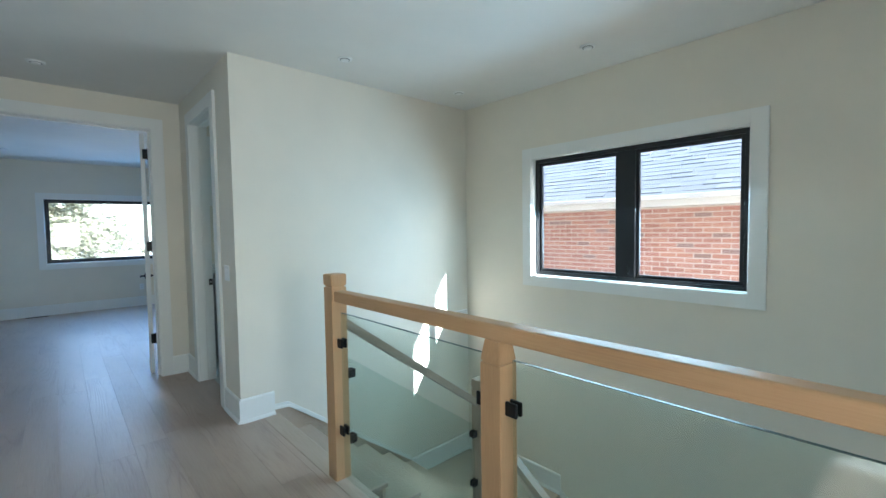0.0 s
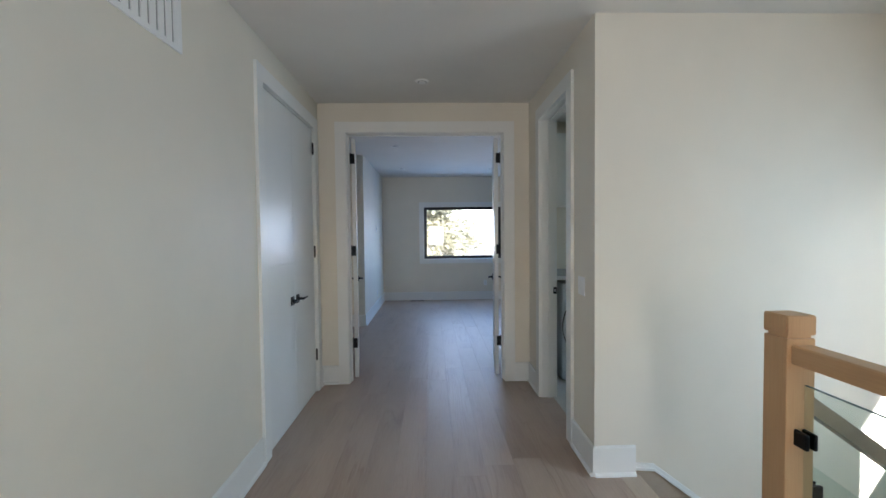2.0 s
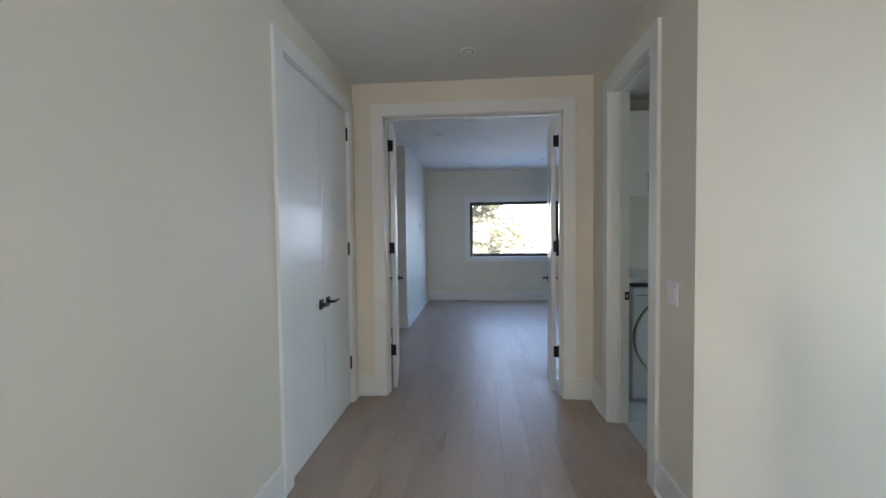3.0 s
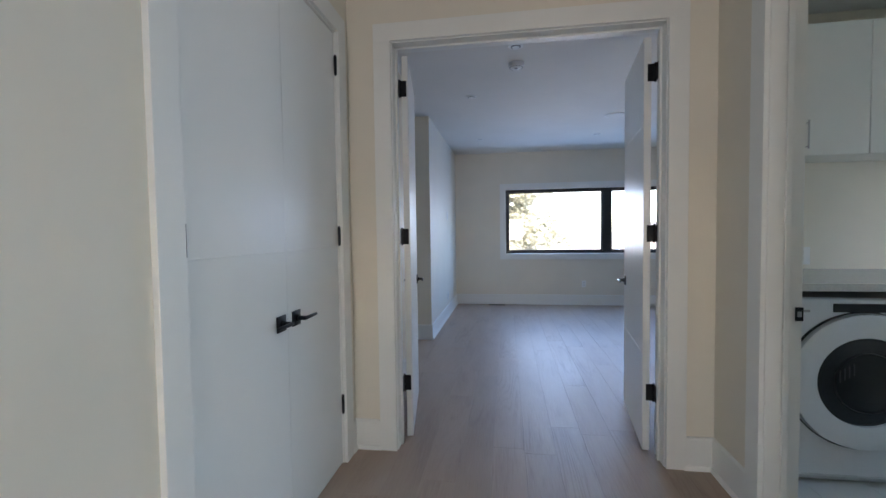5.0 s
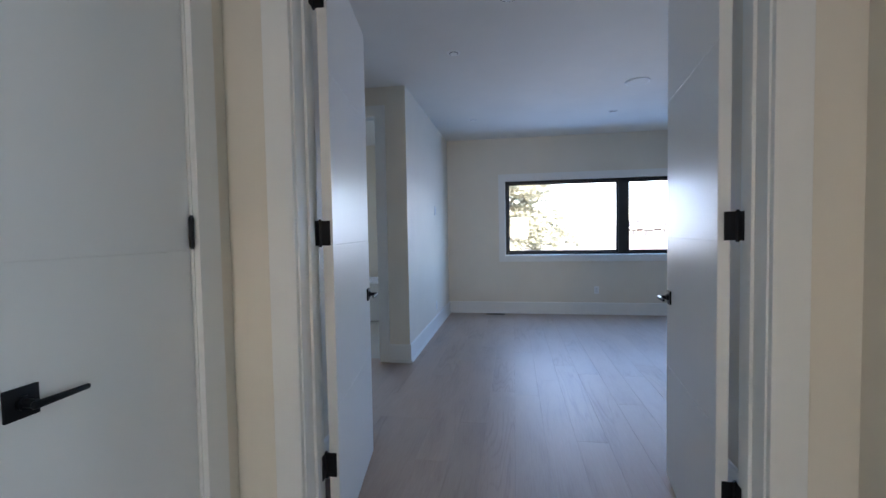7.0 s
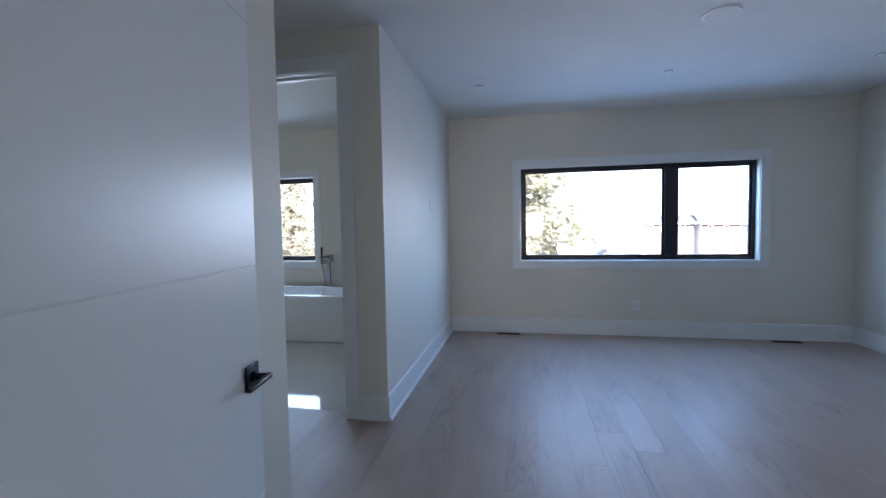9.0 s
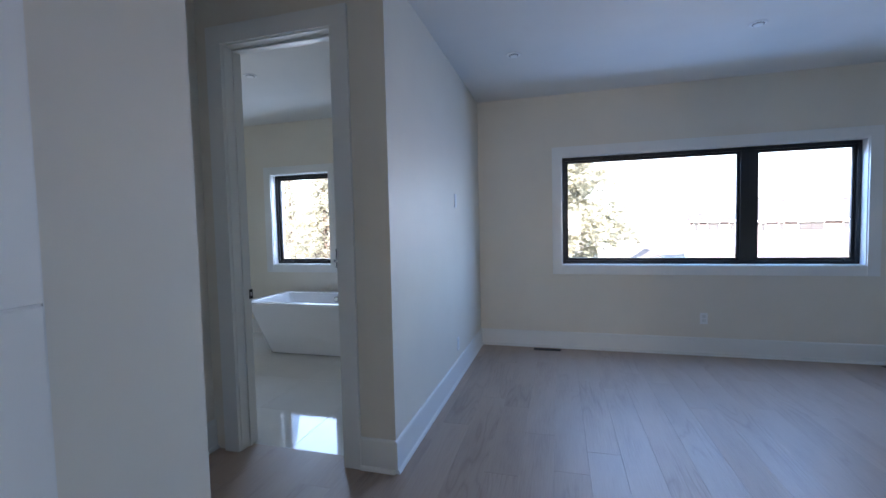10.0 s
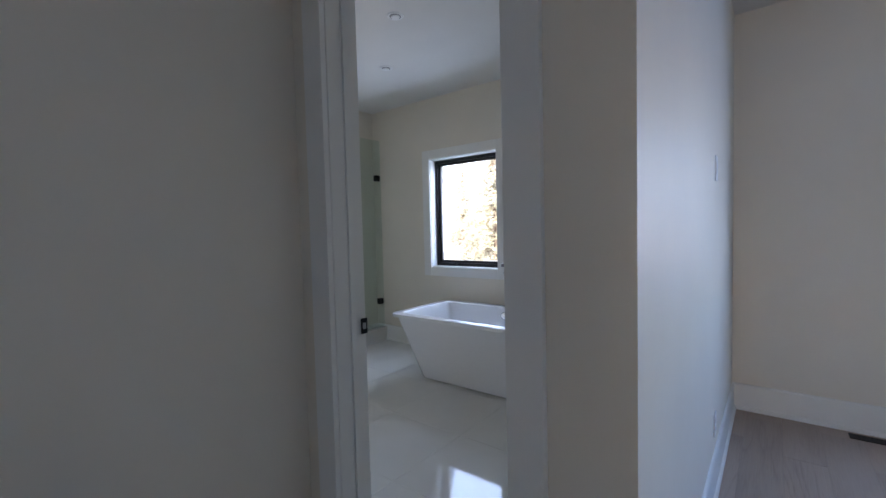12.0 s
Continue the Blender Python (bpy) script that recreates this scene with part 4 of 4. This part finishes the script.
def house(x0, x1, y0, depth, eave, ridge, openings, label):
    """A long gabled house; openings: (left edge, width) of the windows close under the eave."""
    h = thing("far_house", ((x0 + x1) / 2, y0, -3.2), label, "house")
    part("wall", boxes((x0, y0, -3.2, x1, y0 + depth, eave)), FARBRICK, h)
    b = bmesh.new()
    mid = y0 + depth / 2
    prism(b, [(y0 - 0.5, eave), (mid, ridge), (y0 + depth + 0.5, eave), (y0 + depth + 0.5, eave - 0.06), (y0 - 0.5, eave - 0.06)], "x", x0 - 0.3, x1 + 0.3)
    roof_part = part("roof", b, FARROOF, h)
    # invented pale covers lighten the end that lies in shade
    b = bmesh.new()
    prism(b, [(y0 - 0.56, eave - 0.10), (mid, ridge + 0.05), (y0 + depth + 0.56, eave - 0.10)], "x", x0 - 0.34, x0 - 0.305)
    part("gable_brightener", b, FARTRIM, h, "pale cover added to brighten the shaded gable")
    part("end_wall_brightener", boxes((x0 - 0.03, y0 - 0.02, -3.2, x0 - 0.002, y0 + depth, eave - 0.1)), FARTRIM, h, "pale sheet added to brighten the shaded end wall")
    for cx in (x0 + 0.22 * (x1 - x0), x0 + 0.62 * (x1 - x0)):
        cy = y0 + depth * 0.36
        cz = eave + (ridge - eave) * 0.72
        part("roof_vent", boxes((cx, cy, cz - 0.3, cx + 0.4, cy + 0.4, cz + 0.35)), FARPANE, roof_part)
    part("fascia", boxes((x0 - 0.3, y0 - 0.56, eave - 0.20, x1 + 0.3, y0 - 0.5, eave)), FARTRIM, h, "pale fascia")
    for zt, zb in ((eave - 0.35, eave - 1.2),):
        for wx, ww in openings:
            w = part("window_frame", boxes((wx - 0.07, y0 - 0.06, zt, wx + ww + 0.07, y0, zt + 0.09), (wx - 0.07, y0 - 0.06, zb - 0.09, wx + ww + 0.07, y0, zb),
                                           (wx - 0.07, y0 - 0.06, zb, wx, y0, zt), (wx + ww, y0 - 0.06, zb, wx + ww + 0.07, y0, zt)), FARTRIM, h)
            k = max(1, round(ww / 0.65))
            for q in range(k):
                a = wx + ww * q / k
                part("pane", boxes((a + 0.03, y0 - 0.04, zb, a + ww / k - 0.03, y0 - 0.01, zt)), FARPANE, w)
    return h


# trim white, raised so the covers on the shaded ends look bright
FARTRIM = plain("far_white_trim", (0.78, 0.77, 0.76), 0.6)
house(20.7, 35.0, 60, 3.6, 1.38, 4.0, ((21.4, 0.45), (23.1, 0.45), (24.9, 2.3), (28.9, 0.5), (30.3, 0.5), (32.0, 1.6)), "distant long brick house with white framed windows and dark gable roof")
house(14.6, 20.1, 60.6, 2.0, 1.50, 2.3, ((15.0, 0.5), (16.4, 1.2), (18.6, 0.5)), "distant lower brick house behind the garden")
fence = thing("garden_fence", (10, 42, -3.2), "weathered wooden board fence across the gardens", "fence")
for i in range(150):
    x = -14 + i * 0.32
    part("board", boxes((x, 42 + random.uniform(0, 0.02), -3.2, x + 0.29, 42.03, -1.45 + random.uniform(-0.03, 0.03))), TREAD, fence)
shed = thing("garden_shed", (6.2, 38, -3.2), "small red garden shed with pitched roof", "shed")
part("wall", boxes((5.4, 38, -3.2, 7.0, 40, -1.2)), BRICK, shed)
bm = bmesh.new()
prism(bm, [(5.2, -1.2), (6.2, -0.5), (7.2, -1.2)], "y", 37.9, 40.1)
part("roof", bm, FARROOF, shed)


def spruce(x, y, height, radius, seed, label, count=5200):
    rnd = random.Random(seed)
    t = thing("spruce_tree", (x, y, -3.2), label, "tree")
    bm = bmesh.new()
    cyl(bm, 0.22, 0.03, height, pose(x, y, -3.2 + height / 2), 10)
    limbs = []
    n = int(height * 24)
    for i in range(n):
        u = 0.06 + 0.92 * i / n
        a = rnd.uniform(0, math.tau)
        ln = radius * (1 - u) ** 0.8 * rnd.uniform(0.65, 1.12)
        z = -3.2 + height * u
        limbs.append((a, ln, z))
        b = bmesh.new()
        bmesh.ops.create_cone(b, cap_ends=False, segments=4, radius1=0.035, radius2=0.006, depth=ln)
        way = Vector((math.cos(a), math.sin(a), -0.16)).normalized()
        merge(bm, b, Matrix.Translation(Vector((x, y, z)) + way * ln / 2) @ way.to_track_quat("Z", "Y").to_matrix().to_4x4())
    part("trunk", bm, BARK, t)
    verts, faces = [], []
    total = sum(q[1] for q in limbs)
    for a, ln, z in limbs:
        for _ in range(int(count * ln / total)):
            f = rnd.uniform(0.12, 1.05) ** 0.8
            side = rnd.gauss(0, 0.16) * (0.4 + ln * (1.1 - f) * 0.5)
            px = x + math.cos(a) * ln * f - math.sin(a) * side
            py = y + math.sin(a) * ln * f + math.cos(a) * side
            pz = z - 0.16 * ln * f + rnd.gauss(0, 0.16) - abs(side) * 0.1
            w = Vector((rnd.gauss(0, 1), rnd.gauss(0, 1), rnd.gauss(-0.25, 0.4))).normalized() * rnd.uniform(0.14, 0.32)
            s = w.cross(Vector((rnd.gauss(0, 1), rnd.gauss(0, 1), rnd.gauss(0, 1)))).normalized() * rnd.uniform(0.04, 0.09)
            c = Vector((px, py, pz))
            k = len(verts)
            verts += [tuple(c - w * 0.5), tuple(c + s), tuple(c + w * 0.6), tuple(c - s)]
            faces.append((k, k + 1, k + 2, k + 3))
    me = bpy.data.meshes.new("crown")
    me.from_pydata(verts, [], faces)
    me.materials.append(LEAF)
    ob = new("crown", me)
    ob.parent = t
    ob.matrix_parent_inverse = base_matrix(t).inverted()
    return t


spruce(-1.5, 25.0, 20.0, 5.3, 3, "tall spruce with ragged layered branches and gaps", 90000)
spruce(-20.5, 40.0, 13.0, 4.2, 5, "thin spruce standing at the far end of the garden", 16000)
spruce(-6.5, 34.0, 9.0, 3.0, 8, "smaller spruce behind the garden", 18000)
spruce(-31.0, 50.0, 13.0, 3.6, 11, "tall dark spruce at the end of the gardens", 9000)


# ---- tiles, planks, bricks, shingles ----
def slab_mesh(name, x0, y0, x1, y1, z0, z1, c, rects=None):
    """A plank or tile with eased upper edges, cut to the rectangles given."""
    verts, faces = [], []
    for r in rects or [(-99, -99, 99, 99)]:
        a0, b0, a1, b1 = max(x0, r[0]), max(y0, r[1]), min(x1, r[2]), min(y1, r[3])
        if a1 - a0 < 0.004 or b1 - b0 < 0.004:
            continue
        ca, cb = (c if a0 == x0 else 0), (c if a1 == x1 else 0)
        da, db = (c if b0 == y0 else 0), (c if b1 == y1 else 0)
        k = len(verts)
        verts += [(a0, b0, z0), (a1, b0, z0), (a1, b1, z0), (a0, b1, z0), (a0, b0, z1 - c), (a1, b0, z1 - c), (a1, b1, z1 - c), (a0, b1, z1 - c),
                  (a0 + ca, b0 + da, z1), (a1 - cb, b0 + da, z1), (a1 - cb, b1 - db, z1), (a0 + ca, b1 - db, z1)]
        faces += [tuple(k + i for i in f) for f in ((8, 9, 10, 11), (0, 1, 5, 4), (1, 2, 6, 5), (2, 3, 7, 6), (3, 0, 4, 7), (4, 5, 9, 8), (5, 6, 10, 9), (6, 7, 11, 10), (7, 4, 8, 11))]
    if not verts:
        return None
    me = bpy.data.meshes.new(name)
    me.from_pydata(verts, [], faces)
    return me


def lay(name, parent, mesh, mat):
    mesh.materials.append(mat)
    ob = new(name, mesh)
    ob.parent = parent
    return ob


oak_floor = tagged(new("floor"), "pale greyish oak plank floor", kind="structure")
rects = [(HL, -3.0, 1.40, 2.32), (HL, 2.32, HR, DY0), (HR, 2.32, 1.40, WB), (HR, 3.94, 1.36, 4.72), (-0.97, 3.78, HL, 4.99), (-0.56, DY0, 1.0, DY1),
         (BL, DY1, 1.25, 6.02), (BL, 6.02, BR, BF), (-2.05, 6.585, BL, VY), (-1.86, VY, -1.13, 7.95)]
prnd = random.Random(7)
PW = 0.19
for i in range(-12, 21):
    x0 = i * PW + 0.03
    y = -3.0 - prnd.uniform(0, 1.9)
    while y < BF:
        ln = prnd.choice((0.9, 1.2, 1.5, 1.9, 1.9, 2.1))
        me = slab_mesh("plank", x0 + 0.0002, y + 0.0002, x0 + PW - 0.0002, y + ln - 0.0002, -0.016, prnd.uniform(-0.0002, 0.0), 0.0006, rects)
        if me:
            lay("plank", oak_floor, me, FLOOR)
        y += ln
tiles = tagged(new("floor_bathroom"), "glossy off-white large porcelain tile floor", kind="structure")
part("grout_bed", boxes((-4.5, VY + 0.02, -0.016, BL - 0.14, BF, -0.0025), (1.36, WB + 0.15, -0.016, 3.6, 5.9, -0.0035)), GROUT, None, "grey grout bed under the tiles", kind="structure")
brect = [(-4.5, 7.995, BL - 0.14, BF), (-1.86, 7.95, -1.13, 7.995)]
for i in range(7):
    for j in range(5):
        x0, y0 = -4.62 + i * 0.61, 7.83 + j * 0.61
        me = slab_mesh("tile", x0 + 0.001, y0 + 0.001, x0 + 0.609, y0 + 0.609, -0.012, 0.0, 0.0008, brect)
        if me:
            lay("tile", tiles, me, TILE)
tiles = tagged(new("floor_laundry"), "off-white porcelain tile floor of the laundry", kind="structure")
for i in range(8):
    for j in range(5):
        x0, y0 = 1.36 + i * 0.305, 3.5 + j * 0.61
        me = slab_mesh("tile", x0 + 0.001, y0 + 0.001, x0 + 0.304, y0 + 0.609, -0.012, 0.0, 0.0008, [(1.36, 3.95, 1.39, 4.71), (1.39, WB + 0.15, 3.6, 5.9)])
        if me:
            lay("tile", tiles, me, TILE)

# brick courses of the neighbour: those near the window are single, the rest joined
BL_, BH, J = 0.199, 0.0540, 0.0137


def brick_verts(y, z, w, proud):
    x0, x1, c = 6.5 - proud, 6.52, 0.003
    return [(x0, y + c, z + c), (x0, y + w - c, z + c), (x0, y + w - c, z + BH - c), (x0, y + c, z + BH - c),
            (x0 + c, y, z), (x0 + c, y + w, z), (x0 + c, y + w, z + BH), (x0 + c, y, z + BH), (x1, y, z), (x1, y + w, z), (x1, y + w, z + BH), (x1, y, z + BH)]


BFACES = ((3, 2, 1, 0), (0, 1, 5, 4), (1, 2, 6, 5), (2, 3, 7, 6), (3, 0, 4, 7), (4, 5, 9, 8), (5, 6, 10, 9), (6, 7, 11, 10), (7, 4, 8, 11))
shared = bpy.data.meshes.new("brick")
shared.from_pydata(brick_verts(0, 0, BL_, 0), [], BFACES)
shared.materials.append(BRICK)
verts, faces, single = [], [], 0
for row in range(34):
    z = 1.695 - (row + 1) * (BH + J)
    for col in range(-14, 45):
        y = col * (BL_ + J) + (0.5 if row % 2 else 0.0) * (BL_ + J)
        if 1.5 < y < 4.45 and row < 21 and single < 300:
            ob = new("brick", shared)
            ob.parent, ob.matrix_parent_inverse = nwall, base_matrix(nwall).inverted()
            ob.location = (prnd.uniform(-0.003, 0.002), y, z)
            single += 1
        else:
            k = len(verts)
            verts += brick_verts(y, z, BL_, prnd.uniform(-0.002, 0.003))
            faces += [tuple(k + q for q in f) for f in BFACES]
me = bpy.data.meshes.new("bricks")
me.from_pydata(verts, [], faces)
me.materials.append(BRICK)
ob = tagged(new("bricks", me), kind="stuff")
ob.parent, ob.matrix_parent_inverse = nwall, base_matrix(nwall).inverted()

# shingles: the rows by the eave near the window are single, the rest joined
EX, TW = 0.143, 0.30


def shingle_verts(u, y, w, lift):
    out = []
    cs, sn = math.cos(radians(30)), math.sin(radians(30))
    for h in (0.002, 0.006 + lift):
        for uu, yy in ((0, 0.004), (0, w - 0.004), (EX + 0.03, w - 0.004), (EX + 0.03, 0.004)):
            hh = h if uu == 0 else 0.001 + (h > 0.005) * 0.002
            out.append(((u + uu) * cs - hh * sn, y + yy, (u + uu) * sn + hh * cs))
    return out


SF = ((4, 7, 6, 5), (0, 4, 5, 1), (1, 5, 6, 2), (0, 3, 7, 4))
smesh = [bpy.data.meshes.new("shingle") for _ in range(3)]
for q, m in enumerate(smesh):
    m.from_pydata(shingle_verts(0, 0, (0.26, 0.30, 0.34)[q], (0.0, 0.0075, 0.003)[q]), [], SF)
    m.materials.append(SHINGLE)
verts, faces, single = [], [], 0
for row in range(46):
    y = -3.0 + prnd.uniform(-0.3, 0)
    while y < 9.5:
        q = prnd.randrange(3)
        w = (0.26, 0.30, 0.34)[q]
        if 1.3 < y < 5.2 and row < 24 and single < 300:
            ob = new("shingle", smesh[q])
            ob.parent, ob.matrix_parent_inverse = roof, base_matrix(roof).inverted()
            ob.location = (RXE + row * EX * math.cos(radians(30)), y, RZE - 0.03 + row * EX * math.sin(radians(30)))
            single += 1
        else:
            k = len(verts)
            verts += [(a + RXE, b, c + RZE - 0.03) for a, b, c in shingle_verts(row * EX, y, w, (0.0, 0.0075, 0.003)[q])]
            faces += [tuple(k + f for f in g) for g in SF]
        y += w
me = bpy.data.meshes.new("shingles")
me.from_pydata(verts, [], faces)
me.materials.append(SHINGLE)
ob = tagged(new("shingles", me), kind="stuff")
ob.parent, ob.matrix_parent_inverse = roof, base_matrix(roof).inverted()
